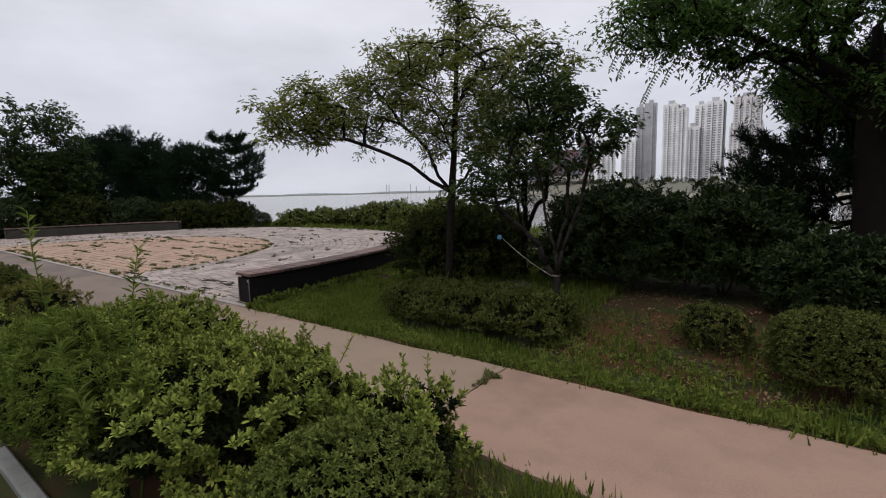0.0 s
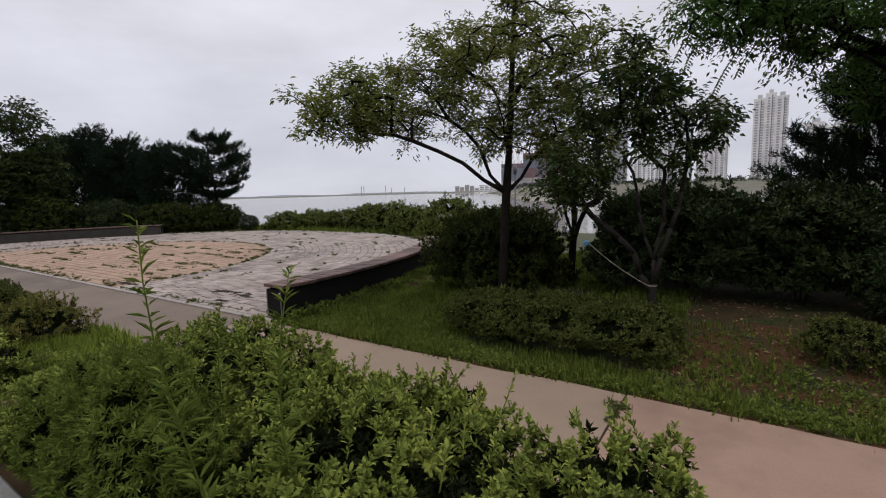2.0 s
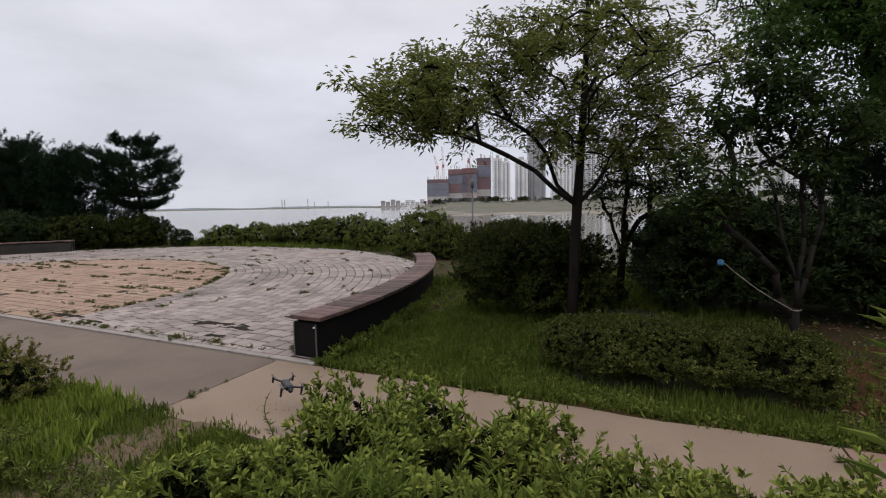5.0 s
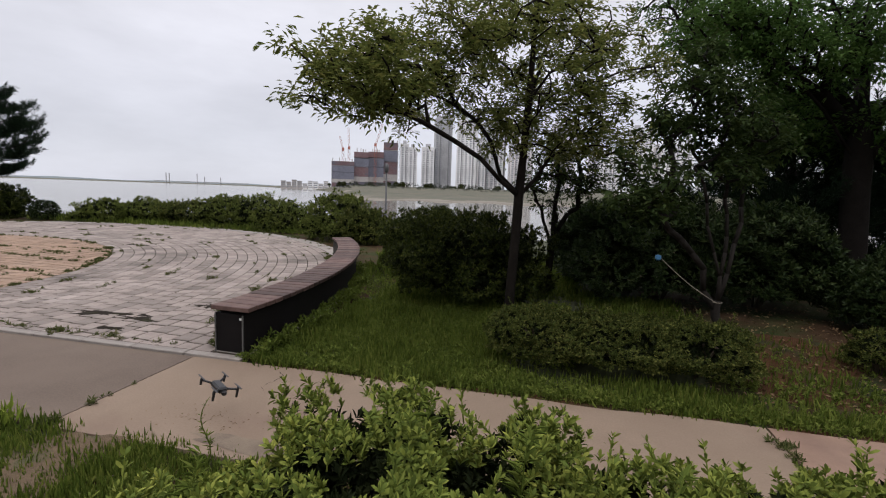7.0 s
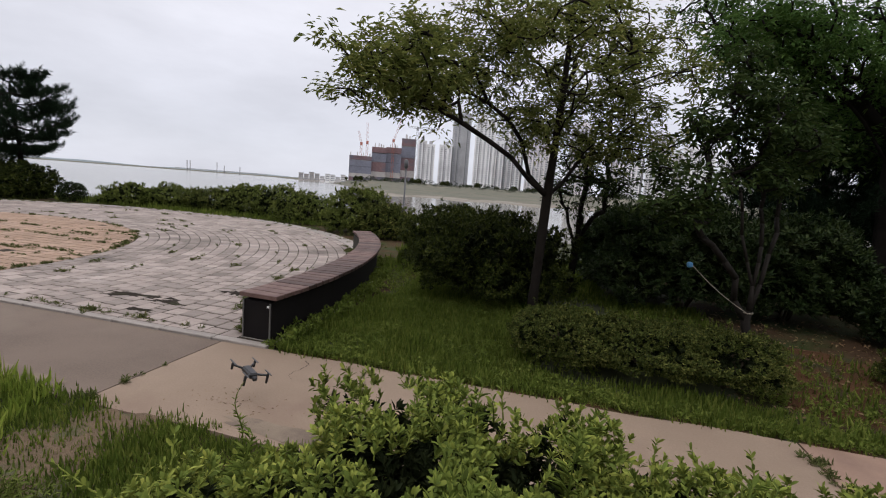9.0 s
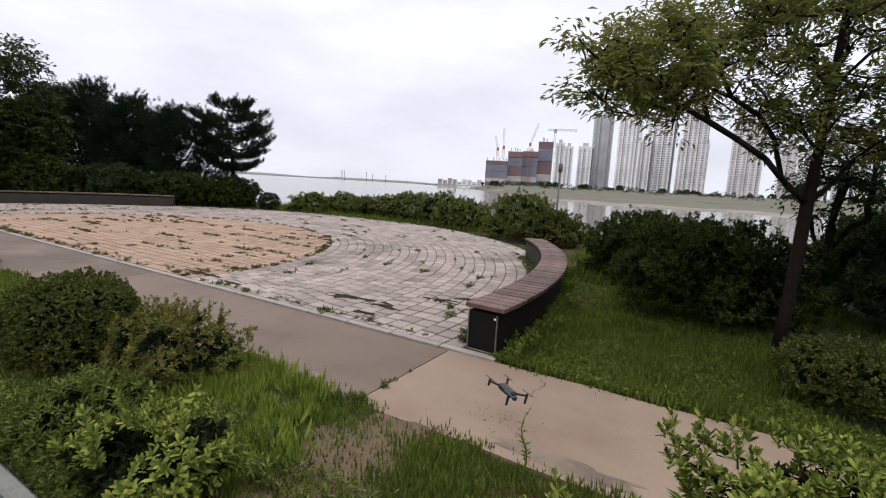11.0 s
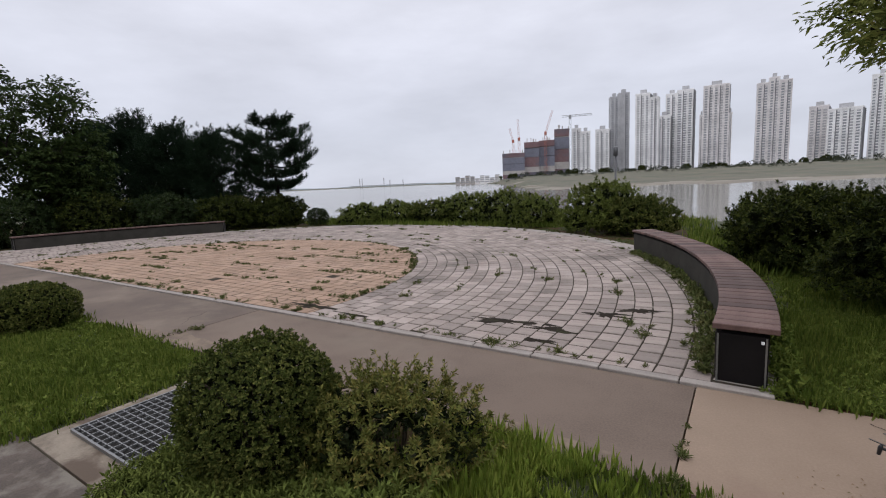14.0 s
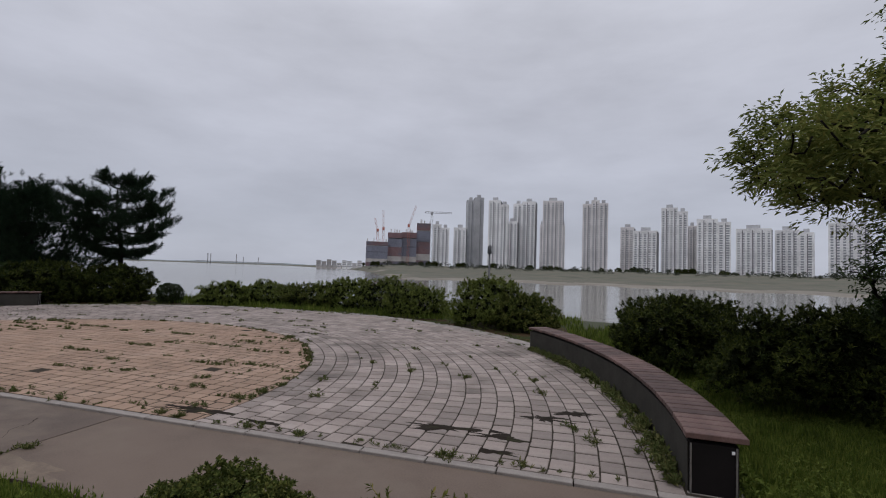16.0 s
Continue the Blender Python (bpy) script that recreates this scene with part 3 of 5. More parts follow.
    V, T = joined(pieces)
    part("foliage", tri_mesh("foliage", V, T, MAT[mat]), ob)
    return ob


def tree(name, label, base, trunk_top, radius, lobes, clusters, per_cluster, leaf, width, mat, seed, bark="bark", lean=(0, 0), group="", droop=0.15, spread=0.34, forks=(), lift=0.12, along_spray=0.7):
    """A tapering trunk, limbs that reach each leaf cluster, and a crown of separate leaves. lobes: (centre, half sizes, share)."""
    rng = np.random.default_rng(seed)
    ob = thing(name, label, "tree", group, at=pose(*base))
    base_v = np.zeros(3)
    top = np.array(trunk_top, dtype=float)
    k = np.linspace(0, 1, 9)[:, None]
    line = base_v * (1 - k) + top * k + np.array([lean[0], lean[1], 0]) * np.sin(k * 3.14) + rng.normal(scale=0.012, size=(9, 3)) * (k > 0)
    nodes = [p for p in line]
    up = [-1] + list(range(8))
    for f in forks:                      # main limbs
        tip = np.array(f[:3], dtype=float)
        s = f[3] if len(f) > 3 else min(range(3, 9), key=lambda i: np.linalg.norm(nodes[i] - tip) + max(0, nodes[i][2] - tip[2] + 0.5))
        prev = s
        for q in np.linspace(0, 1, 7)[1:]:
            p = nodes[s] * (1 - q) + tip * q + np.array([0, 0, 0.10]) * math.sin(q * 3.14) + rng.normal(scale=0.03, size=3)
            nodes.append(p)
            up.append(prev)
            prev = len(nodes) - 1
    cents = []
    shares = np.array([l[2] for l in lobes], dtype=float)
    for (c, h, share) in lobes:
        n = int(round(clusters * share / shares.sum()))
        d = unit(rng.normal(size=(n, 3)))
        r = rng.uniform(0.15, 1.0, n) ** 0.45
        cents.append(np.array(c) + d * r[:, None] * np.array(h))
    cents = np.vstack(cents)
    order = np.argsort(np.linalg.norm(cents - top, axis=1))
    ends = []
    for c in cents[order]:
        arr = np.array(nodes)
        dist = np.linalg.norm(arr - c, axis=1) + 0.7 * np.maximum(0, arr[:, 2] - c[2] + 0.05)
        dist[:5] += 5
        s = int(np.argmin(dist))
        gap = np.linalg.norm(nodes[s] - c)
        steps = max(2, min(6, int(gap / 0.22) + 1))
        prev = s
        for q in np.linspace(0, 1, steps + 1)[1:]:
            p = nodes[s] * (1 - q) + c * q + np.array([0, 0, droop * gap * 0.5]) * math.sin(q * 3.14) + rng.normal(scale=0.02, size=3)
            nodes.append(p)
            up.append(prev)
            prev = len(nodes) - 1
        ends.append(prev)
    nodes = np.array(nodes)
    load = np.zeros(len(nodes))
    for e in ends:
        load[e] += 1
    for i in range(len(nodes) - 1, 0, -1):
        load[up[i]] += load[i]
    rad = 0.0055 + radius * (load / max(load[0], 1)) ** 0.52
    rad[:9] = np.maximum(rad[:9], radius * np.linspace(1.12, 0.32, 9))
    rad[0] *= 1.25
    limb_pieces, root_of = {}, {}
    for i in range(9, len(nodes)):
        p = up[i]
        root_of[i] = root_of.get(p, i)
        limb_pieces.setdefault(root_of[i], []).append(tube([nodes[p], nodes[i]], [min(rad[p], rad[i] * 1.35), rad[i]], 5))
    V, T = tube(nodes[:9], rad[:9], 10)
    trunk = part("trunk", tri_mesh("trunk", V, T, MAT[bark]), ob)
    for pieces in limb_pieces.values():
        V, T = joined(pieces)
        part("limb", tri_mesh("limb", V, T, MAT[bark]), ob)
    # leaves on drooping sprays round each branch end
    n = len(cents)
    E = nodes[ends]
    idx = np.repeat(np.arange(n), per_cluster)
    m = len(idx)
    sprays = 5
    way = unit(rng.normal(size=(n, sprays, 3)) * np.array([1, 1, 0.55]) + np.array([0, 0, lift]))
    s = rng.integers(0, sprays, m)
    along = rng.uniform(0.1, 1.0, m)
    axis = way[idx, s]
    P = E[idx] + axis * (along * spread)[:, None] + np.array([0, 0, -1.0]) * (droop * along ** 2 * spread)[:, None] + rng.normal(scale=0.035, size=(m, 3))
    side = unit(np.cross(axis, np.array([0, 0, 1.0])))
    sign = np.where(rng.random(m) > 0.5, 1, -1)[:, None]
    D = unit(side * sign + axis * along_spray + np.array([0, 0, -0.35]) + rng.normal(scale=0.35, size=(m, 3)))
    N = unit(np.array([0, 0, 1.0]) + rng.normal(scale=0.4, size=(m, 3)))
    L = leaf * rng.uniform(0.6, 1.2, m)
    V, T = leaves(P, D, N, L, L * width, 0.2)
    part("crown", tri_mesh("crown", V, T, MAT[mat]), ob)
    return ob


def pine(name, label, x, y, height, spread, seed, tiers=7, group="", first=0.25, lean=(0.3, 0.0), clumps=46, z=-0.05, flat=0.5, rounded=False):
    """A pine with a leaning trunk, flat layered boughs and tufts of needles."""
    rng = np.random.default_rng(seed)
    ob = thing(name, label, "tree", group, at=pose(x, y, z))
    k = np.linspace(0, 1, 8)[:, None]
    line = np.array([lean[0], lean[1], height * 0.95]) * k + np.array([0.12, 0.1, 0]) * np.sin(k * 5)
    V, T = tube(line, np.linspace(0.13, 0.03, 8) * height / 5, 8)
    part("trunk", tri_mesh("trunk", V, T, MAT["bark_dark"]), ob)
    boughs, tufts, axes = [], [], []
    for i in range(tiers):
        f = first + (1 - first) * (i / (tiers - 1)) ** 0.9
        root = line[0] * 0 + np.array([np.interp(f, k[:, 0], line[:, j]) for j in range(3)])
        reach = spread * (0.25 + 0.75 * math.sin(math.pi * min(1, 0.28 + 0.72 * (1 - f)) * 0.62)) * (1.15 - f * 0.7)
        if rounded:
            reach = spread * (0.5 + 0.5 * math.sin(math.pi * (f - first) / (1.05 - first)) ) * (0.7 if i == tiers - 1 else 1.0)
        for b in range(6 if i < tiers - 1 else 4):
            a = b * 1.047 + i * 0.8 + rng.uniform(-0.35, 0.35)
            r = reach * rng.uniform(0.6, 1.15)
            rise = (rng.uniform(0.05, 0.35) if flat < 1 else rng.uniform(0.15, 0.6)) * r + (0.2 if i == tiers - 1 else 0)
            tip = root + np.array([math.cos(a) * r, math.sin(a) * r, rise])
            q = np.linspace(0, 1, 5)[:, None]
            sag = np.array([0, 0, 0.14 * r])
            boughs.append(tube(root * (1 - q) + tip * q - sag * np.sin(q * 3.14), np.linspace(0.035, 0.012, 5), 5))
            twigs = 6                    # upturned side twigs carry the tufts
            for c in range(clumps):
                v = (c % twigs + 0.5) / twigs
                w = 0.4 + 0.6 * v
                turn = a + (1.0 if c % 2 else -1.0) * (1.25 - 0.9 * v)
                out = rng.random() * (0.28 + 0.20 * r) * (1.15 - 0.5 * v)
                at = root * (1 - w) + tip * w - sag * math.sin(w * 3.14) + np.array([math.cos(turn) * out, math.sin(turn) * out, 0.45 * out * flat + 0.25 * out])
                tufts.append(at + rng.normal(scale=1.0, size=3) * (np.array([0.07, 0.07, 0.05]) if flat < 1 else np.array([0.2, 0.2, 0.2])))
                axes.append(np.array([math.cos(turn) * 0.5, math.sin(turn) * 0.5, 0.7]) + rng.normal(scale=0.2, size=3))
    limbs = [part("bough", tri_mesh("bough", V, T, MAT["bark_dark"]), ob) for V, T in boughs]
    for c in range(60 if flat < 1 else 90):      # upright candles over the crown
        t0 = tufts[int(rng.integers(len(tufts)))]
        if t0[2] > height * 0.55:
            sway = rng.normal(scale=0.35, size=2)
            for q in range(int(rng.integers(2, 5))):
                tufts.append(t0 + np.array([sway[0] * 0.12 * q, sway[1] * 0.12 * q, 0.05 + 0.09 * q]))
                axes.append(np.array([sway[0], sway[1], 1.0]))
    tufts, axes = np.array(tufts), unit(np.array(axes))
    per = 26
    n = len(tufts)
    idx = np.repeat(np.arange(n), per)
    D = unit(axes[idx] * 0.8 + rng.normal(scale=0.6, size=(n * per, 3)))
    P = tufts[idx] + axes[idx] * rng.uniform(-0.12, 0.12, n * per)[:, None]
    L = rng.uniform(0.09, 0.17, n * per) * (0.7 + height * 0.06)
    N = unit(rng.normal(size=(n * per, 3)))
    whole = len(limbs) * clumps * per
    for k, limb in enumerate(limbs):
        q = slice(k * clumps * per, (k + 1) * clumps * per)
        V, T = leaves(P[q], D[q], N[q], L[q], L[q] * 0.0 + 0.017, 0.05)
        tagged(part("needle_pad", tri_mesh("needle_pad", V, T, MAT["needle"]), limb, "dark green pad of needles"), kind="stuff")
    V, T = leaves(P[whole:], D[whole:], N[whole:], L[whole:], L[whole:] * 0.0 + 0.017, 0.05)
    part("needle_candle", tri_mesh("needle_candle", V, T, MAT["needle"]), ob)
    return ob


def grass(name, label, spots, count, height, seed, mat="grass", width=0.006, holes=0.0, category="grass"):
    """Blades over rectangles (x0, x1, y0, y1, share)."""
    rng = np.random.default_rng(seed)
    P = []
    shares = np.array([(b - a) * (d - c) * s for a, b, c, d, s in spots])
    for (a, b, c, d, s), w in zip(spots, shares / shares.sum()):
        n = int(count * w)
        P.append(np.stack([rng.uniform(a, b, n), rng.uniform(c, d, n)], axis=1))
    P = np.vstack(P)
    P += rng.normal(scale=0.05, size=P.shape)
    thick = np.array([noise.noise((p[0] * 1.9, p[1] * 1.9, seed)) + 0.5 * noise.noise((p[0] * 6.5, p[1] * 6.5, seed + 3.0)) for p in P])
    P, thick = P[thick > holes - 0.35], thick[thick > holes - 0.35]
    n = len(P)
    z = mound(P[:, 0], P[:, 1]) - 0.03
    foot = np.column_stack([P, z])
    bend = rng.normal(size=(n, 2))
    D = unit(np.column_stack([bend * 0.45, np.ones(n)]))
    H = height * rng.uniform(0.45, 1.15, n) * (1 + 0.8 * thick)
    N = unit(np.column_stack([bend, np.full(n, 0.2)]))
    V, T = leaves(foot, D, N, H, np.full(n, width) * rng.uniform(0.7, 1.6, n), 0.25)
    return tagged(new(name, tri_mesh(name, V, T, MAT[mat])), label, category, kind="stuff")


def herbs(name, label, spots, count, leaf, height, seed, mat="weed", holes=0.0, width=0.5):
    """Low broad-leaved weeds as rosettes over rectangles."""
    rng = np.random.default_rng(seed)
    P = []
    shares = np.array([(b - a) * (d - c) * s for a, b, c, d, s in spots])
    for (a, b, c, d, s), w in zip(spots, shares / shares.sum()):
        n = int(count * w)
        P.append(np.column_stack([rng.uniform(a, b, n), rng.uniform(c, d, n), rng.uniform(0, height, n)]))
    P = np.vstack(P)
    keep = np.array([noise.noise((p[0] * 1.6, p[1] * 1.6, seed)) for p in P]) > holes - 0.35
    P = P[keep]
    P[:, 2] += mound(P[:, 0], P[:, 1]) - 0.02
    A = np.array([0, 0, 1.0]) + rng.normal(scale=0.3, size=P.shape)
    V, T = rosettes(rng, P, A, 6, leaf, width, 1.1)
    return tagged(new(name, tri_mesh(name, V, T, MAT[mat])), label, "weeds", kind="stuff")


def tall_weed(x, y, height, seed, bushy=1.0, z=-0.05):
    """An upright weed: one stalk with leaves in a spiral that shrink to the tip."""
    rng = np.random.default_rng(seed)
    ob = thing("tall_weed", "tall leafy green weed with one upright stalk", "weed", group="tall weeds among the shrubs", at=pose(x, y, z))
    k = np.linspace(0, 1, 9)[:, None]
    line = np.array([rng.normal(scale=0.06), rng.normal(scale=0.06), height]) * k + np.array([0.03, 0.02, 0]) * np.sin(k * 6)
    V, T = tube(line, np.linspace(0.006, 0.002, 9), 5)
    part("stalk", tri_mesh("stalk", V, T, MAT["weed"]), ob)
    n = int(120 * bushy)
    w = rng.uniform(0.3, 1, n)
    P = np.stack([np.interp(w, k[:, 0], line[:, j]) for j in range(3)], axis=1)
    a = np.arange(n) * 2.4
    D = unit(np.column_stack([np.cos(a), np.sin(a), rng.uniform(0.35, 1.3, n)]))
    L = (0.15 - 0.10 * w) * (0.4 if height < 0.5 else 1.0) * rng.uniform(0.7, 1.2, n)
    V, T = leaves(P, D, np.tile([0, 0, 1.0], (n, 1)) + 0.1, L, L * 0.2, 0.2)
    tagged(part("leaf_spiral", tri_mesh("leaf_spiral", V, T, MAT["weed"]), ob), kind="stuff")
    return ob


def hanging_spray(parent, x, y, z, drop, seed):
    """A thin drooping twig with leaves in two ranks."""
    rng = np.random.default_rng(seed)
    k = np.linspace(0, 1, 8)[:, None]
    line = np.array([x, y, z]) + np.array([rng.normal(scale=0.12), rng.normal(scale=0.12), -drop]) * k + np.array([0.25, 0.1, 0.15]) * (1 - k) ** 2
    n = int(drop * 60)
    w = np.linspace(0.1, 1, n)
    P = np.stack([np.interp(w, k[:, 0], line[:, j]) for j in range(3)], axis=1)
    side = np.where(np.arange(n) % 2, 1.0, -1.0)
    D = unit(np.column_stack([side * 0.7, rng.normal(scale=0.3, size=n), np.full(n, -0.7)]))
    V, T = joined([tube(line, np.linspace(0.005, 0.002, 8), 4), leaves(P, D, np.tile([0, -1.0, 0.3], (n, 1)), np.full(n, 0.06), np.full(n, 0.024), 0.15)])
    tagged(part("hanging_spray", tri_mesh("hanging_spray", V, T, MAT["leaf_zelkova"]), parent), kind="stuff")


def build_plants():
    row = "shrubs between bike lane and footpath"
    # the near shrub row
    near = dict(group=row, low=-0.05, gaps=0.42, bumps=0.24, inner=0.35, per=11, width=0.36, blunt=True)
    shrub("evergreen_shrub", "leafy bright green evergreen shrub with pale tips", -2.55, 1.22, (1.35, 1.1, 0.70), 3105, 0.037, "leaf_shrub", 11, shoots=26, **near)
    shrub("clipped_shrub", "clipped rounded small-leaved green shrub beside the footpath", -1.45, 1.22, (0.80, 0.8, 0.60), 3000, 0.026, "leaf_clip", 12, shoots=4, group=row, width=0.5, low=-0.5, bumps=0.06)
    shrub("evergreen_shrub", "leafy green evergreen shrub with upright shoots", -1.6, 1.72, (0.8, 0.55, 0.58), 945, 0.037, "leaf_shrub", 13, shoots=22, **near)
    shrub("evergreen_shrub", "leafy green evergreen shrub with upright shoots", -4.0, 1.45, (1.35, 1.05, 0.74), 3240, 0.037, "leaf_shrub", 14, shoots=26, **near)
    shrub("evergreen_shrub", "leafy green evergreen shrub with yellowish tips", -3.2, 1.55, (1.2, 0.75, 0.62), 1620, 0.037, "leaf_shrub", 15, shoots=22, **near)
    shrub("feathery_shrub", "soft fine-leaved green shrub and weeds grown together", -3.6, 0.82, (1.2, 0.55, 0.82), 2600, 0.04, "weed", 16, shoots=26, width=0.26, bumps=0.2, group=row, low=-0.3)
    shrub("evergreen_shrub", "leafy green evergreen shrub with pale tips", -2.45, 1.68, (0.9, 0.6, 0.66), 1147, 0.037, "leaf_shrub", 24, shoots=18, **near)
    shrub("feathery_shrub", "soft fine-leaved green shrub beside the kerb", -4.4, 0.82, (0.65, 0.45, 0.5), 900, 0.04, "weed", 25, shoots=14, width=0.26, bumps=0.2, group=row, low=-0.3)
    shrub("evergreen_shrub", "leafy green evergreen shrub at the row's end", -4.75, 1.0, (0.75, 0.75, 0.58), 1026, 0.037, "leaf_shrub", 17, shoots=8, **near)
    shrub("feathery_shrub", "soft fine-leaved green shrub beside the kerb", -5.3, 0.85, (0.5, 0.4, 0.22), 350, 0.042, "weed", 18, shoots=4, width=0.28, group=row)
    shrub("leafy_shrub", "leafy yellow-green shrub beside the worn earth", -6.85, 0.92, (0.75, 0.62, 0.38), 560, 0.048, "leaf_shrub", 19, shoots=6, **near)
    shrub("leafy_shrub", "low pale green leafy shrub by the kerb", -7.6, 0.95, (0.8, 0.6, 0.34), 620, 0.046, "leaf_clip", 20, shoots=8, width=0.28, group=row)
    # by the grate
    shrub("boxwood_ball", "dark green boxwood clipped into a ball beside the drain", -8.82, 1.38, (0.84, 0.84, 0.73), 4600, 0.024, "leaf_box", 21, width=0.55, bumps=0.05, up=0.2, low=-0.75, group="clipped balls")
    shrub("reddish_shrub", "thin reddish green shrub with twiggy shoots", -8.05, 1.66, (0.95, 0.8, 0.48), 1300, 0.036, "leaf_red", 22, shoots=60, bumps=0.25, inner=0.35, group=row, gaps=0.25)
    shrub("boxwood_ball", "dark green boxwood ball on the lawn by the footpath", -14.05, 1.75, (1.0, 0.95, 0.56), 2600, 0.03, "leaf_box", 23, width=0.55, bumps=0.05, low=-0.6, group="clipped balls")
    shrub("boxwood_ball", "dark green boxwood ball further along the lawn", -21.3, 1.7, (1.2, 1.1, 0.72), 1200, 0.05, "leaf_box", 26, width=0.55, bumps=0.05, low=-0.6, group="clipped balls")
    # lawn side
    hedge = "low hedge beside the footpath"
    for i, (x, y) in enumerate(((-3.55, 4.5), (-2.85, 4.48), (-2.2, 4.5))):
        shrub("low_hedge_shrub", "low clipped dark green azalea hedge shrub", x, y, (1.0, 0.95, 0.43), 2100, 0.032, "leaf_box", 31 + i, power=2.8, bumps=0.13, shoots=14, gaps=0.2, group=hedge, width=0.42)
    shrub("small_shrub", "small thin green shrub on bare soil", -0.48, 4.85, (0.55, 0.5, 0.38), 500, 0.035, "leaf_box", 35, bumps=0.2)
    shrub("boxwood_ball", "rounded green azalea ball beside the footpath", 0.36, 4.45, (0.85, 0.85, 0.60), 2600, 0.028, "leaf_box", 36, bumps=0.06, group="clipped balls", width=0.45)
    big = "large dark shrubs"
    dense = dict(group=big, low=-0.5, woody=5, inner=0.6)
    shrub("large_shrub", "large dark green shrub with drooping leaves", -1.95, 7.2, (2.2, 1.8, 1.38), 2600, 0.085, "leaf_dark", 41, up=0.9, bumps=0.2, gaps=0.2, **dense)
    shrub("large_shrub", "large dark green shrub with drooping leaves", -0.65, 7.25, (1.7, 1.7, 1.34), 2200, 0.085, "leaf_dark", 42, up=0.9, bumps=0.2, gaps=0.2, **dense)
    shrub("large_shrub", "large dark green shrub with drooping leaves", -2.65, 8.3, (1.4, 1.4, 1.3), 1400, 0.085, "leaf_dark", 43, up=0.9, **dense)
    shrub("large_shrub", "dark green shrub behind the azalea ball", 0.55, 6.2, (1.4, 1.2, 0.88), 1500, 0.07, "leaf_dark", 44, **dense)
    shrub("round_shrub", "dense dark green shrub behind the curved bench", -4.62, 6.55, (1.95, 1.7, 1.18), 3000, 0.062, "leaf_mid", 45, bumps=0.26, gaps=0.28, shoots=25, **dense)
    shrub("round_shrub", "green leafy shrub behind the curved bench", -5.65, 9.1, (1.9, 2.1, 1.2), 2400, 0.08, "leaf_mid", 46, bumps=0.26, gaps=0.26, shoots=30, **dense)
    # behind the paved round
    back = "shrubs behind the paved circle"
    for i, (x, y, w, h, mat) in enumerate(((-20.9, 15.3, 2.0, 0.8, "leaf_clip"), (-19.4, 15.9, 2.4, 0.85, "leaf_clip"), (-17.6, 16.2, 2.4, 0.85, "leaf_box"),
                                           (-16.0, 16.2, 2.3, 1.1, "leaf_clip"), (-14.3, 15.9, 2.5, 1.15, "leaf_clip"), (-12.8, 15.3, 2.1, 0.95, "leaf_clip"))):
        shrub("back_shrub", "green leafy shrub along the riverside edge", x, y, (w, 1.7, h), 1050, 0.09, mat, 51 + i, bumps=0.22, group=back, shoots=8, low=-0.7, gaps=0.2, woody=3)
    shrub("back_shrub", "tall loose green shrub with feathery top", -10.0, 13.7, (2.0, 1.8, 1.3), 1100, 0.10, "leaf_clip", 58, bumps=0.25, group=back, shoots=40, low=-0.7, gaps=0.2, woody=3)
    shrub("back_shrub", "green leafy shrub beside the bench's far end", -8.9, 13.2, (1.7, 1.4, 0.95), 900, 0.10, "leaf_box", 59, bumps=0.15, group=back, shoots=8, low=-0.7, woody=3)
    shrub("boxwood_ball", "small dark clipped ball at the paved edge", -22.9, 14.5, (0.9, 0.9, 0.74), 900, 0.05, "leaf_dark", 60, bumps=0.04, low=-0.7, group="clipped balls", woody=3)
    # behind the far bench
    for i, (x, y, w, h, mat) in enumerate(((-25.2, 14.0, 2.3, 1.3, "leaf_mid"), (-26.3, 12.2, 2.6, 1.4, "leaf_mid"), (-28.0, 10.2, 3.0, 1.6, "leaf_dark"), (-29.2, 8.0, 3.0, 1.7, "leaf_mid"),
                                           (-29.8, 5.6, 3.0, 1.6, "leaf_dark"), (-31.0, 3.2, 3.0, 1.6, "leaf_dark"), (-31.5, 12.0, 3.4, 2.2, "leaf_dark"), (-33.5, 9.0, 3.4, 2.2, "leaf_dark"))):
        shrub("far_shrub", "dense green shrub behind the far bench", x, y, (w, 2.4, h), 1200, 0.13, mat, 61 + i, bumps=0.16, group="shrubs behind the far bench", low=-0.8, woody=3)
    river = "pines by the river"
    pine("pine_tree", "dark green pine with layered boughs", -25.3, 14.1, 4.8, 2.1, 77, tiers=7, group=river, lean=(-0.05, 0.1), clumps=70, first=0.40, rounded=True)
    pine("pine_tree", "dark green bushy pine", -29.2, 13.4, 4.2, 2.5, 72, tiers=8, clumps=80, group=river, lean=(-0.2, 0.2), first=0.1, flat=1.5)
    pine("pine_tree", "dark green bushy pine", -31.4, 12.4, 4.6, 2.8, 73, tiers=8, clumps=80, group=river, lean=(0.2, 0.1), first=0.1, flat=1.5)
    pine("pine_tree", "dark green bushy pine", -34.0, 11.8, 5.4, 2.9, 74, tiers=8, clumps=80, group=river, lean=(-0.1, 0.1), first=0.1, flat=1.5)
    pine("pine_tree", "dark green bushy pine", -36.5, 11.0, 5.2, 2.9, 76, tiers=8, clumps=80, group=river, lean=(-0.1, 0.1), first=0.1, flat=1.5)
    pine("pine_tree", "very dark pine under the big tree", 0.75, 9.9, 3.5, 2.1, 75, tiers=8, lean=(0.2, 0.1), first=0.16, flat=0.8, clumps=70)
    pine("pine_tree", "very dark pine beside the big tree", 3.2, 10.3, 3.2, 1.9, 78, tiers=7, lean=(-0.1, 0.1), first=0.2, flat=0.8, clumps=70)
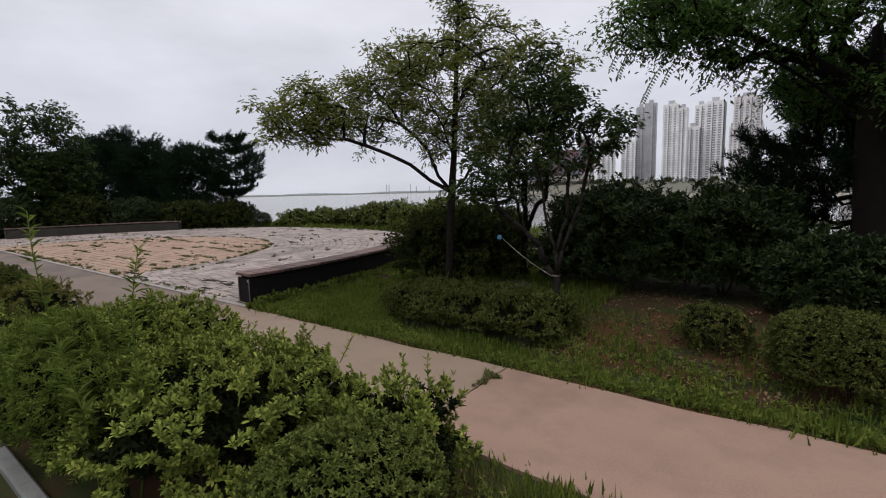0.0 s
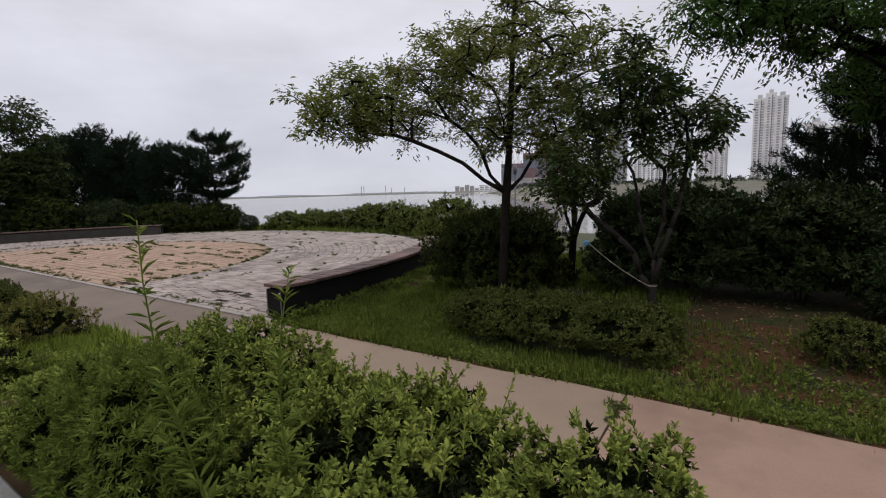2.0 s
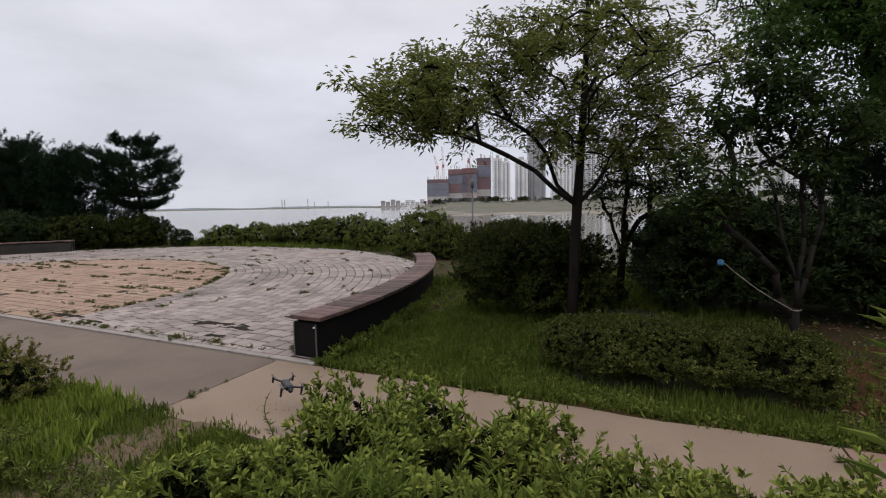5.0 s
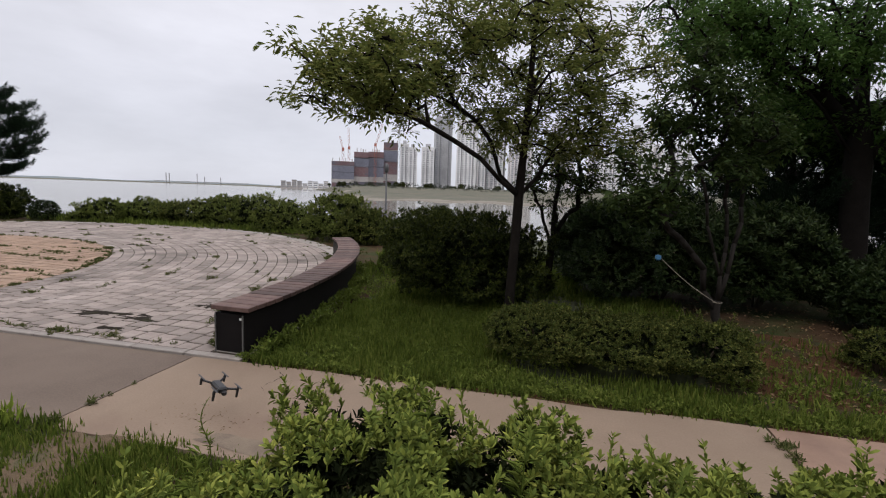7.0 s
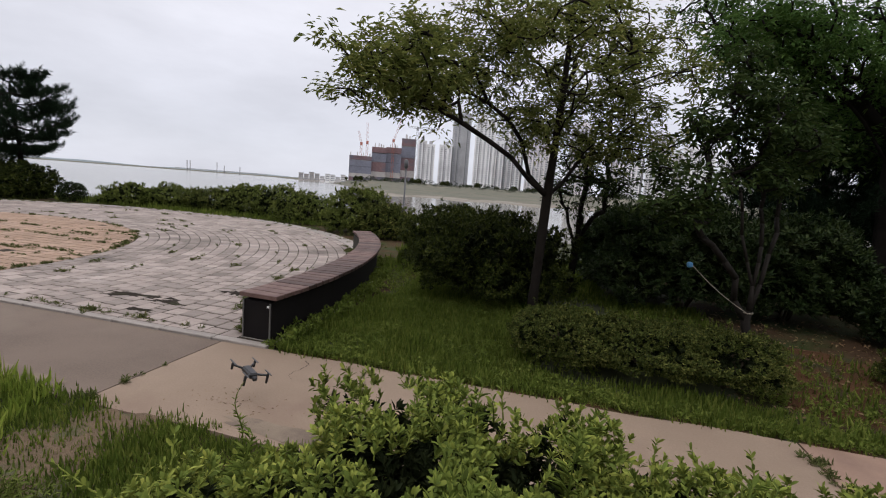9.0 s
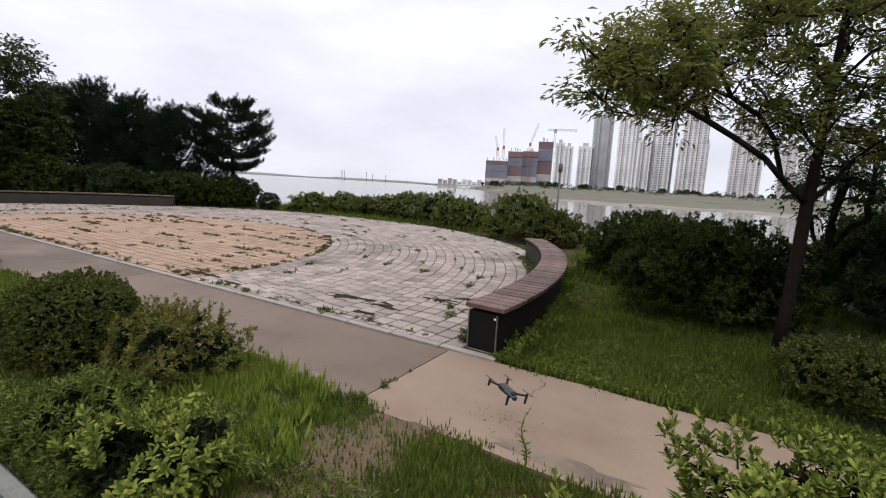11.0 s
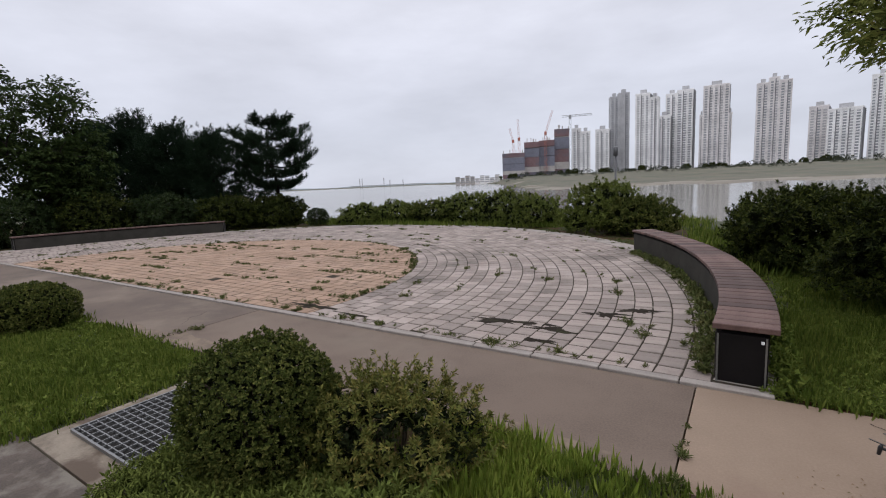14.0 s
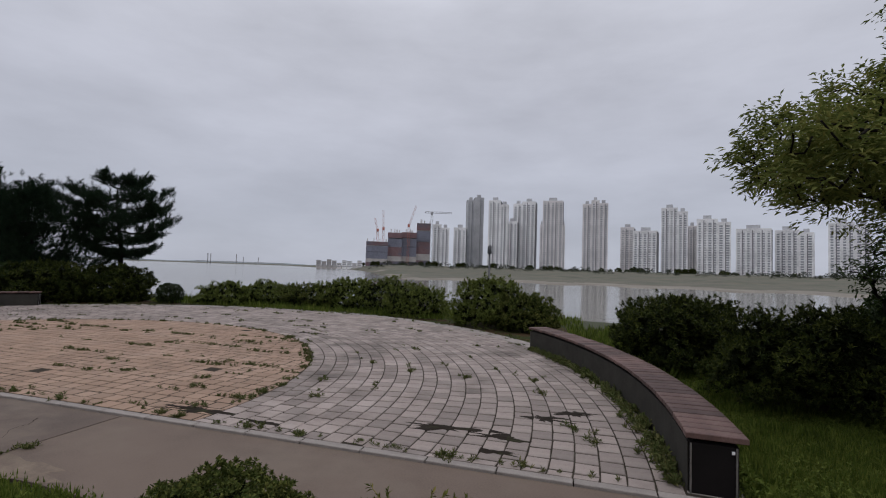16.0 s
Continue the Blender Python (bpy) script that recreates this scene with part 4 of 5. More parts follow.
    tree("broadleaf_tree", "dark green broadleaf tree with dense crown", (-31.0, 7.2, -0.05), (0.1, 0.0, 3.4), 0.12,
         [((0, 0, 4.7), (2.3, 2.3, 2.1), 3), ((-1.2, -0.8, 3.2), (2.0, 2.0, 1.3), 1.5), ((1.0, 0.6, 3.0), (1.7, 1.7, 1.1), 1.2), ((0.2, 0.2, 1.9), (2.1, 2.0, 0.9), 1.8)], 500, 46, 0.19, 0.5, "leaf_tree_dark", 81, spread=0.5)
    tree("broadleaf_tree", "dark green broadleaf tree at the park's edge", (-37.0, 4.2, -0.05), (0.1, 0.0, 3.0), 0.13,
         [((0, 0, 4.2), (2.8, 2.8, 2.3), 3)], 300, 46, 0.21, 0.5, "leaf_tree_dark", 82, spread=0.6)
    # main tree by the bench
    tree("broadleaf_tree", "spreading broadleaf tree with yellowish green narrow leaves", (-3.96, 5.45, 0.0), (0.15, 0.2, 4.2), 0.052,
         [((-0.1, 0.1, 3.0), (1.2, 1.1, 0.75), 4.5), ((-1.4, -1.35, 2.6), (0.65, 0.6, 0.45), 2.5), ((-1.35, -0.3, 2.8), (0.62, 0.75, 0.6), 2.0), ((-0.6, -0.3, 3.5), (0.45, 0.5, 0.3), 0.6),
          ((1.0, 0.55, 2.85), (0.75, 0.7, 0.8), 2.2), ((0.6, 0.5, 3.6), (0.6, 0.6, 0.45), 1.0), ((0.05, 0.2, 4.35), (0.38, 0.4, 0.6), 0.9), ((-0.5, 0.9, 2.9), (0.9, 0.6, 0.6), 0.9), ((0.9, 0.2, 2.15), (0.45, 0.4, 0.25), 0.4), ((0.25, 0.3, 2.35), (0.9, 0.8, 0.35), 1.1)],
         420, 78, 0.078, 0.32, "leaf_tree", 91, spread=0.25, lift=0.45, along_spray=1.0,
         forks=((-1.3, -1.2, 2.45, 3), (-1.0, -0.2, 3.0, 3), (0.95, 0.5, 2.5, 3), (-0.5, 0.9, 2.7, 4), (0.35, -0.8, 2.7, 4), (0.8, -0.1, 3.2, 5), (-0.6, -0.6, 3.3, 5), (0.3, 0.7, 3.5, 5)))
    tree("small_tree", "small dark broadleaf tree behind the lawn", (-3.5, 7.0, 0.05), (0.05, 0.0, 2.0), 0.05,
         [((0.1, 0.0, 1.8), (0.6, 0.6, 0.5), 3)], 62, 46, 0.07, 0.38, "leaf_tree_dark", 92, spread=0.28, bark="bark_dark", forks=((0.4, 0.1, 1.7, 3), (-0.35, 0.1, 1.7, 3), (0.1, -0.3, 1.9, 4)))
    tree("small_tree", "small slender tree with two stems and dark leaves", (-1.95, 4.70, 0.06), (-0.02, 0.02, 0.62), 0.034,
         [((-0.15, 0.2, 2.35), (0.35, 0.35, 0.4), 2.5), ((0.3, 0.4, 2.1), (0.28, 0.3, 0.3), 1.6), ((-0.7, -0.2, 1.65), (0.4, 0.35, 0.3), 1.8), ((-0.5, 0.0, 2.4), (0.3, 0.3, 0.35), 1.2), ((-0.25, 0.15, 2.85), (0.12, 0.12, 0.2), 0.4), ((0.0, 0.1, 1.85), (0.3, 0.3, 0.15), 0.5)],
         105, 62, 0.072, 0.45, "leaf_tree_dark", 93, spread=0.20, bark="bark_grey", lift=0.3,
         forks=((-0.65, -0.25, 1.4, 7), (0.05, 0.22, 1.7, 8), (-0.3, 0.05, 1.85, 7), (0.25, 0.35, 1.8, 8)))
    zelkova = tree("zelkova_tree", "tall zelkova with wide dark drooping crown", (0.9, 7.95, 0.1), (-0.1, 0.15, 3.4), 0.17,
         [((-0.3, 0.2, 4.6), (2.2, 2.2, 0.9), 4.5), ((-2.2, -0.9, 3.7), (0.9, 0.9, 0.35), 2.6), ((-1.3, -0.6, 3.5), (1.0, 1.0, 0.5), 2.8), ((0.9, -0.6, 3.9), (1.4, 1.4, 0.9), 3.5), ((1.0, -0.5, 2.6), (1.3, 1.2, 0.6), 2.0),
          ((-0.4, 0.6, 2.9), (1.0, 0.9, 0.5), 2.2), ((0.8, 0.9, 5.8), (2.4, 2.4, 1.0), 2.0), ((-2.4, 0.3, 4.6), (0.9, 1.0, 0.5), 1.5)],
         760, 54, 0.085, 0.38, "leaf_zelkova", 94, spread=0.40, bark="bark_dark", droop=0.35,
         forks=((-1.6, -0.8, 3.3, 5), (0.7, 0.3, 4.2, 5), (-2.2, -0.9, 3.7, 6), (1.4, -0.6, 3.6, 5), (0.3, 1.4, 4.0, 6), (-0.9, 0.5, 4.2, 6)))
    for i, (x, y, z, drop) in enumerate(((-2.05, 6.9, 3.60, 0.35), (-1.95, 6.95, 3.55, 0.45), (-1.45, 7.0, 3.45, 0.70), (-1.3, 7.0, 3.40, 0.45), (-0.85, 7.15, 3.35, 0.45))):
        hanging_spray(zelkova, x - 0.9, y - 7.95, z - 0.1, drop, 120 + i)
    for i, (x, y, h) in enumerate(((-2.77, 0.72, 1.6), (-2.56, 0.80, 1.40), (-3.3, 1.15, 1.02), (-3.95, 1.45, 0.98), (-4.6, 1.1, 0.8), (-5.43, 2.12, 0.44), (-3.6, 1.5, 0.92))):
        tall_weed(x, y, h, 101 + i, bushy=0.35 if h < 0.5 else 1.0)


build_plants()


def build_grass():
    grass("lawn_grass", "green unmown grass on the lawn by the bench", [(-6.05, -3.9, 3.60, 6.6, 1.0), (-6.0, -4.2, 3.8, 5.4, 0.5), (-3.9, -1.9, 3.60, 4.1, 0.8), (-6.0, -3.0, 6.6, 11, 0.5), (-1.9, 1.5, 3.60, 3.85, 0.5), (-3.0, -1.8, 4.9, 7.0, 0.5), (-1.9, 1.4, 3.85, 5.4, 0.12)], 76000, 0.10, 1, holes=-1.0)
    grass("verge_grass", "long bright grass beside the footpath", [(-7.9, -6.95, 1.75, 2.2, 1.4), (-7.6, -6.85, 1.3, 1.9, 1.4), (-6.9, -6.5, 1.2, 1.6, 0.6)], 9000, 0.15, 2, mat="grass_bright")
    grass("short_grass", "low grass between shrubs and footpath", [(-6.0, -4.6, 1.35, 2.22, 1.0), (-4.6, 1.5, 1.85, 2.22, 0.6), (-6.6, -5.0, 0.6, 1.2, 0.7), (-8.4, -6.7, 0.62, 2.2, 0.8), (-9.25, -8.3, 0.6, 1.1, 1.3), (-6.75, -5.75, 1.15, 1.4, 0.4), (-6.1, -5.5, 1.5, 2.25, 1.3), (-6.9, -6.4, 1.6, 2.25, 0.6), (-6.6, -6.0, 0.7, 2.1, 0.35), (-7.0, -6.62, 1.7, 2.2, 0.7), (-1.1, 1.2, 0.6, 2.2, 0.8)], 34000, 0.08, 8, holes=-0.2)
    grass("mown_grass", "short mown lawn beside the drain", [(-14.5, -10.5, 0.62, 2.2, 1.0), (-19, -14.5, 0.62, 2.2, 0.5)], 50000, 0.08, 3, width=0.008, holes=-1.0)
    grass("bank_tufts", "rough grass behind the paved circle", [(-24, -7.3, 14.3, 17.5, 0.6), (-7.6, -5.8, 10.5, 14, 1.0), (-7.0, -5.6, 8, 11, 1.0)], 12000, 0.22, 4, width=0.014)
    herbs("lawn_weeds", "low broad-leaved weeds along the footpath's edge", [(-6.3, 1.2, 3.58, 3.85, 1.6), (-6.2, -3.2, 3.8, 6.2, 0.8), (-2.2, 1.0, 3.9, 4.4, 0.5), (-6.9, -5.7, 6.5, 10, 0.5), (-2.3, 1.2, 4.2, 5.2, 0.25)], 9500, 0.034, 0.06, 5)
    herbs("bench_weeds", "weeds and long grass at the foot of the curved bench", [(-6.25, -6.05, 3.65, 5.2, 1.0), (-6.45, -6.2, 5.2, 6.4, 1.0), (-6.8, -6.5, 6.6, 7.6, 1.0), (-7.3, -6.9, 7.6, 8.8, 0.8)], 900, 0.06, 0.14, 15, holes=-0.6, width=0.4)
    herbs("verge_weeds", "low broad-leaved weeds under the shrubs", [(-8.5, -6.7, 0.62, 1.6, 1.5), (-9.3, -8.3, 0.6, 1.15, 1.9), (-9.4, -9.1, 0.75, 1.2, 1.6), (-6.6, -5.8, 1.2, 1.5, 0.7), (-4.9, 1.0, 1.5, 2.0, 0.3)], 5200, 0.046, 0.10, 6, mat="leaf_clip", holes=-0.6, width=0.28)
    herbs("mown_weeds", "low weeds and clover in the short lawn", [(-12.5, -10.5, 0.62, 2.15, 1.0), (-17, -12.5, 0.65, 2.15, 0.4)], 1500, 0.04, 0.06, 12)
    fallen_leaves()
    pebbles()


def fallen_leaves():
    rng = np.random.default_rng(7)
    n = 1500
    x, y = rng.uniform(-2.3, 1.6, n), 4.0 + 3.2 * rng.random(n) ** 1.3
    P = np.column_stack([x, y, mound(x, y) + rng.uniform(0.006, 0.02, n)])
    a = rng.uniform(0, 6.28, n)
    D = np.column_stack([np.cos(a), np.sin(a), rng.normal(scale=0.25, size=n)])
    N = np.column_stack([rng.normal(scale=0.35, size=(n, 2)), np.ones(n)])
    L = rng.uniform(0.02, 0.06, n)
    V, T = leaves(P, D, N, L, L * 0.5, 0.2)
    m = 80                               # dry bits blown together on the footpath
    Q = np.column_stack([rng.normal(-5.75, 0.22, m), rng.normal(2.58, 0.07, m), rng.uniform(0.003, 0.008, m)])
    b = rng.uniform(0, 6.28, m)
    V2, T2 = leaves(Q, np.column_stack([np.cos(b), np.sin(b), rng.normal(scale=0.1, size=m)]), np.column_stack([rng.normal(scale=0.2, size=(m, 2)), np.ones(m)]), rng.uniform(0.008, 0.026, m), rng.uniform(0.004, 0.010, m), 0.2)
    tagged(new("blown_leaf_bits", tri_mesh("blown_leaf_bits", V2, T2, MAT["dry"])), "reddish dry leaf bits lying on the footpath", "leaf litter", kind="stuff")
    tagged(new("leaf_litter", tri_mesh("leaf_litter", V, T, MAT["dry"])), "dry fallen leaves lying on bare soil", "leaf litter", kind="stuff")


def pebbles():
    rng = np.random.default_rng(9)
    V, T = [], []
    corners = np.array([(1, 0, 0), (0, 1, 0), (-1, 0, 0), (0, -1, 0), (0, 0, 0.6), (0, 0, -0.6)], dtype=float)
    tris = np.array([(0, 1, 4), (1, 2, 4), (2, 3, 4), (3, 0, 4), (1, 0, 5), (2, 1, 5), (3, 2, 5), (0, 3, 5)])
    for i in range(650):
        a, r = rng.uniform(0, 6.28), rng.random() ** 0.6
        c = np.array([-6.2 + 0.55 * r * math.cos(a), 1.62 + 0.42 * r * math.sin(a), -0.004])
        size = rng.uniform(0.003, 0.010) * rng.uniform(0.7, 1.3, 3)
        V.append(c + corners * size @ np.array([(math.cos(a), math.sin(a), 0), (-math.sin(a), math.cos(a), 0), (0, 0, 1)]))
        T.append(tris + 6 * i)
    tagged(new("gravel_stones", tri_mesh("gravel_stones", np.vstack(V), np.vstack(T), MAT["pebble"])), "pale gravel on the trodden earth", "gravel", kind="stuff")


def worn_earth():
    """The trodden earth between verge and footpath, and reddish bare soil on the lawn."""
    for name, mat, x, y, rx, ry, z, label in (("worn_earth", "gravel", -6.3, 1.62, 0.42, 0.85, -0.003, "trodden earth with fine gravel beside the footpath"),
                                              ("bare_soil", "litter_soil", -0.6, 4.85, 1.5, 0.8, 0.0, "reddish bare soil with fallen leaves under the shrubs")):
        V, F = [(x, y, z + 0.006 + float(mound(x, y)))], []
        n = 40
        for ring in (0.45, 0.8, 1.0):
            for i in range(n):
                a = i * 2 * math.pi / n
                k = ring * (1 + 0.35 * noise.noise((math.cos(a) * 1.6 + x, math.sin(a) * 1.6, ring)))
                px, py = x + rx * k * math.cos(a), max(y + ry * k * math.sin(a), 0.0)
                if name == "worn_earth":
                    py = min(py, PATH_NEAR + 0.02)
                else:
                    py = max(py, PATH_FAR + 0.15)
                V.append((px, py, float(mound(px, py)) + z + (0.006 if ring < 0.9 else -0.022)))
        for i in range(n):
            j = (i + 1) % n
            F += [(0, 1 + i, 1 + j)] + [(a + i, a + n + i, a + n + j, a + j) for a in (1, 1 + n)]
        structure(name, mesh_of(name, V, F, MAT[mat]), label, "ground")


worn_earth()
build_grass()


# ---- far shore ----
def far_place(az, d):
    a = radians(az)
    return EYE_X + d * math.sin(a), EYE_Y + d * math.cos(a)


def apartment_tower(az0, az1, top_el, seed, steps=((0.0, 1.0, 1.0),), wall="tower", distance=650.0, base_el=0.5):
    """A residential tower of storeys: shafts of different height, window strips, slab edges and a roof room."""
    rng = random.Random(seed)
    mid = (az0 + az1) / 2
    x, y = far_place(mid, distance)
    width = 2 * distance * math.tan(radians(az1 - az0) / 2)
    z0 = 4.0
    height = 1.6 + distance * math.tan(radians(top_el)) - z0
    ob = thing("apartment_tower", "pale high-rise apartment tower with grey window strips", "building", group="apartment towers across the river", at=pose(x, y, z0, 0, 0, -mid + rng.uniform(-8, 8)))
    depth = 16.0
    for s0, s1, share in steps:
        xa, xb, h = (s0 - 0.5) * width, (s1 - 0.5) * width, height * share
        shaft = part("wall", box_mesh("wall", MAT[wall], xa, xb, -depth / 2, depth / 2, -6, h), ob)
        n = max(2, int((xb - xa) / 4.6))
        w = (xb - xa) / n
        for i in range(n):
            cx = xa + (i + 0.5) * w
            part("window_strip", box_mesh("window_strip", MAT["glass" if rng.random() < 0.75 else "tower_grey"], cx - w * rng.uniform(0.2, 0.34), cx + w * rng.uniform(0.2, 0.34), -depth / 2 - 0.15, depth / 2 + 0.15, 4, h - 3), shaft)
        bm = bmesh.new()
        k = 4.0
        while k < h - 2:
            bm_box(bm, xa + 0.4, xb - 0.4, -depth / 2 - 0.45, depth / 2 + 0.45, k, k + 1.1)
            k += 2.9
        tagged(part("balcony_band", bm_mesh("balcony_band", bm, MAT[wall]), shaft), kind="stuff")
        for i in range(n + 1):
            px = min(max(xa + i * w, xa + 0.5), xb - 0.5)
            half = w * rng.uniform(0.12, 0.24)
            part("pilaster", box_mesh("pilaster", MAT[wall], max(px - half, xa - 0.1), min(px + half, xb + 0.1), -depth / 2 - 0.8, depth / 2 + 0.8, 0, h + 0.3), shaft)
            # raised dark strip coloured as the shade of a recess; nothing is cut in
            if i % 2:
                part("recess_shade_strip", box_mesh("recess_shade_strip", MAT["recess_shade"], px + half, px + half + 0.9, -depth / 2 - 0.75, depth / 2 + 0.75, 0, h - 1), shaft)
        part("roof_room", box_mesh("roof_room", MAT["tower_grey"], xa + (xb - xa) * 0.3, xa + (xb - xa) * 0.7, -depth / 4, depth / 4, h, h + 5.5), ob)
        part("parapet", box_mesh("parapet", MAT[wall], xa - 0.3, xb + 0.3, -depth / 2 - 0.3, depth / 2 + 0.3, h - 0.4, h + 0.9), ob)
    return ob


def site_block(az0, az1, top_el, seed, mat, distance=640.0):
    """An unfinished block wrapped in netting with bare slabs on top."""
    rng = random.Random(seed)
    mid = (az0 + az1) / 2
    x, y = far_place(mid, distance)
    width = 2 * distance * math.tan(radians(az1 - az0) / 2)
    z0 = 4.0
    height = 1.6 + distance * math.tan(radians(top_el)) - z0
    ob = thing("building_shell", "unfinished tower shell wrapped in red-brown netting", "building", group="construction site", at=pose(x, y, z0, 0, 0, -mid))
    bm = bmesh.new()
    for k in range(int(height / 3)):
        bm_box(bm, -width / 2 + 0.4, width / 2 - 0.4, -8, 8, k * 3, k * 3 + 0.6)
    tagged(part("floor_slab", bm_mesh("floor_slab", bm, MAT["slab"]), ob, "bare concrete floor slabs"), kind="stuff")
    bands = [(0.0, 0.16, "net_red"), (0.16, 0.30, "slab"), (0.30, 0.56, mat), (0.57, 0.80, "net_dark"), (0.82, 0.97, "net_red")]
    for a, b, m in bands:
        part("netting", box_mesh("netting", MAT[m], -width / 2, width / 2, -8.3, 8.3, height * a, height * b), ob)
    for i in range(5):
        px = rng.uniform(-width / 2 + 1, width / 2 - 1)
        part("column", box_mesh("column", MAT["slab"], px - 0.5, px + 0.5, -6, -5, height * 0.95, height + rng.uniform(1, 4)), ob)
    return ob


def lattice(bm, a, b, w, bays):
    """Four thin chords and zigzag braces from a to b."""
    a, b = Vector(a), Vector(b)
    d = (b - a)
    turn = d.to_track_quat("Z", "Y").to_matrix().to_4x4()
    m = Matrix.Translation(a) @ turn
    L = d.length
    t = w * 0.13

    def bar(p, q):
        p, q = Vector(p), Vector(q)
        r = q - p
        bmesh.ops.create_cube(bm, size=1, matrix=m @ Matrix.Translation((p + q) / 2) @ r.to_track_quat("Z", "Y").to_matrix().to_4x4() @ Matrix.Diagonal((t, t, r.length, 1)))
    for sx in (-1, 1):
        for sy in (-1, 1):
            bar((sx * w / 2, sy * w / 2, 0), (sx * w / 2, sy * w / 2, L))
    for i in range(bays):
        z0, z1 = L * i / bays, L * (i + 1) / bays
        s = 1 if i % 2 else -1
        bar((s * w / 2, -w / 2, z0), (-s * w / 2, -w / 2, z1))
        bar((-w / 2, s * w / 2, z0), (-w / 2, -s * w / 2, z1))


def tower_crane(az, mast_el, jib_from, jib_to, mat, distance=630.0):
    x, y = far_place(az, distance)
    ob = thing("tower_crane", "slender tower crane over the building site", "crane", group="construction site", at=pose(x, y, 4.0, 0, 0, -az))
    h = distance * math.tan(radians(mast_el)) - 2.4
    bm = bmesh.new()
    lattice(bm, (0, 0, 0), (0, 0, h), 2.6, 14)
    part("mast", bm_mesh("mast", bm, MAT[mat]), ob)
    bm = bmesh.new()
    lattice(bm, (jib_from[0], 0, h + jib_from[1]), (jib_to[0], 0, h + jib_to[1]), 1.9, 10)
    part("jib", bm_mesh("jib", bm, MAT[mat]), ob)
    part("cab", box_mesh("cab", MAT[mat], -1.6, 1.6, -1.6, 1.6, h - 1.5, h + 2.5, 0.3), ob)
    return ob


def far_tree(az, d, h, seed, z):
    x, y = far_place(az, d)
    rng = np.random.default_rng(seed)
    ob = thing("far_tree", "small dark green tree on the far shore", "tree", group="trees on the far shore", at=pose(x, y, z))
    V, T = tube([(0, 0, -1), (0, 0, h * 0.5)], [0.3, 0.15], 5)
    part("trunk", tri_mesh("trunk", V, T, MAT["bark_dark"]), ob)
    P, O = blob(rng, 130, (h * 0.9, h * 0.9, h * 0.75), 2.0, -0.8, 0.2, seed)
    V, T = rosettes(rng, P + np.array([0, 0, h * 0.3]), O, 6, h * 0.2, 0.6)
    part("crown", tri_mesh("crown", V, T, MAT["leaf_mid"]), ob)


def build_far_shore():
    step2 = ((0.0, 0.62, 1.0), (0.62, 1.0, 0.94))
    towers = [(-17.6, -15.6, 5.5, ((0, 0.5, 1.0), (0.5, 1, 0.93)), "tower"), (-15.0, -13.5, 5.2, ((0, 1, 1.0),), "tower"), (-13.5, -11.5, 8.9, ((0, 0.45, 0.96), (0.45, 1, 1.0)), "tower_grey"),
              (-10.7, -8.4, 8.6, step2, "tower"), (-8.5, -7.2, 6.1, ((0, 1, 1.0),), "tower"), (-7.7, -5.1, 8.5, ((0, 0.4, 0.97), (0.4, 1, 1.0)), "tower"),
              (-4.5, -1.6, 8.6, ((0.1, 0.9, 1.0), (0, 0.1, 0.66), (0.9, 1, 0.66)), "tower_beige"), (0.4, 3.2, 8.6, ((0, 0.35, 0.95), (0.35, 0.65, 1.0), (0.65, 1, 0.96)), "tower_beige"),
              (4.7, 6.1, 5.5, ((0, 1, 1.0),), "tower_beige"), (6.1, 8.5, 5.1, ((0, 1, 1.0),), "tower"), (8.9, 11.5, 7.6, step2, "tower"), (11.6, 12.3, 5.6, ((0, 1, 1.0),), "tower_beige"),
              (12.4, 15.5, 6.3, step2, "tower"), (16.0, 19.0, 5.2, ((0, 1, 1.0),), "tower"), (19.4, 22.4, 5.0, step2, "tower"), (23.5, 26.5, 5.6, step2, "tower"), (27.5, 31.0, 5.2, step2, "tower")]
    for i, (a, b, e, s, w) in enumerate(towers):
        apartment_tower(a, b, e, 300 + i, s, w, distance=650 + (i % 3) * 12)
    for i, (a, b, e, m) in enumerate(((-25.7, -23.1, 3.3, "net_dark"), (-23.1, -21.4, 4.5, "net_red"), (-21.4, -19.6, 4.6, "net_dark"), (-19.6, -17.9, 5.8, "net_red"))):
        site_block(a, b, e, 330 + i, m, 632 + i * 5)
    tower_crane(-24.4, 4.6, (0.0, 0.0), (-4.0, 17.0), "crane_red")
    tower_crane(-23.7, 4.8, (0.0, 0.0), (-1.0, 26.0), "crane_red")
    tower_crane(-20.6, 5.3, (0.0, 0.0), (9.0, 28.0), "crane_red")
    tower_crane(-17.8, 6.9, (-10.0, 2.0), (27.0, 2.0), "crane_grey")
    rng = random.Random(5)
    for i in range(9):
        az = -31.2 + i * 0.6
        x, y = far_place(az, 820)
        h = rng.uniform(7, 13)
        low = thing("low_building", "pale low building on the far shore", "building", group="low buildings on the far shore", at=pose(x, y, 0.5, 0, 0, -az))
        part("wall", box_mesh("wall", MAT[rng.choice(("tower", "tower_beige", "slab"))], -3.8, 3.8, -5, 5, -4, h), low)
        part("roof", box_mesh("roof", MAT["tower_grey"], -4.2, 4.2, -5.4, 5.4, h, h + 0.8), low)
        for k in range(int(h / 3.2)):
            part("window_band", box_mesh("window_band", MAT["glass"], -3.2, 3.2, -5.12, 5.12, 1.2 + k * 3.2, 2.6 + k * 3.2), low)
    for i in range(90):
        az = rng.uniform(-26, 28)
        far_tree(az, 560 + rng.uniform(0, 50), 1.8 + 5 * rng.random() ** 2.5, 400 + i, 4.3)
    rng2 = np.random.default_rng(6)
    clumps = []
    for i in range(420):                 # scrub along the far bank, at the towers' feet
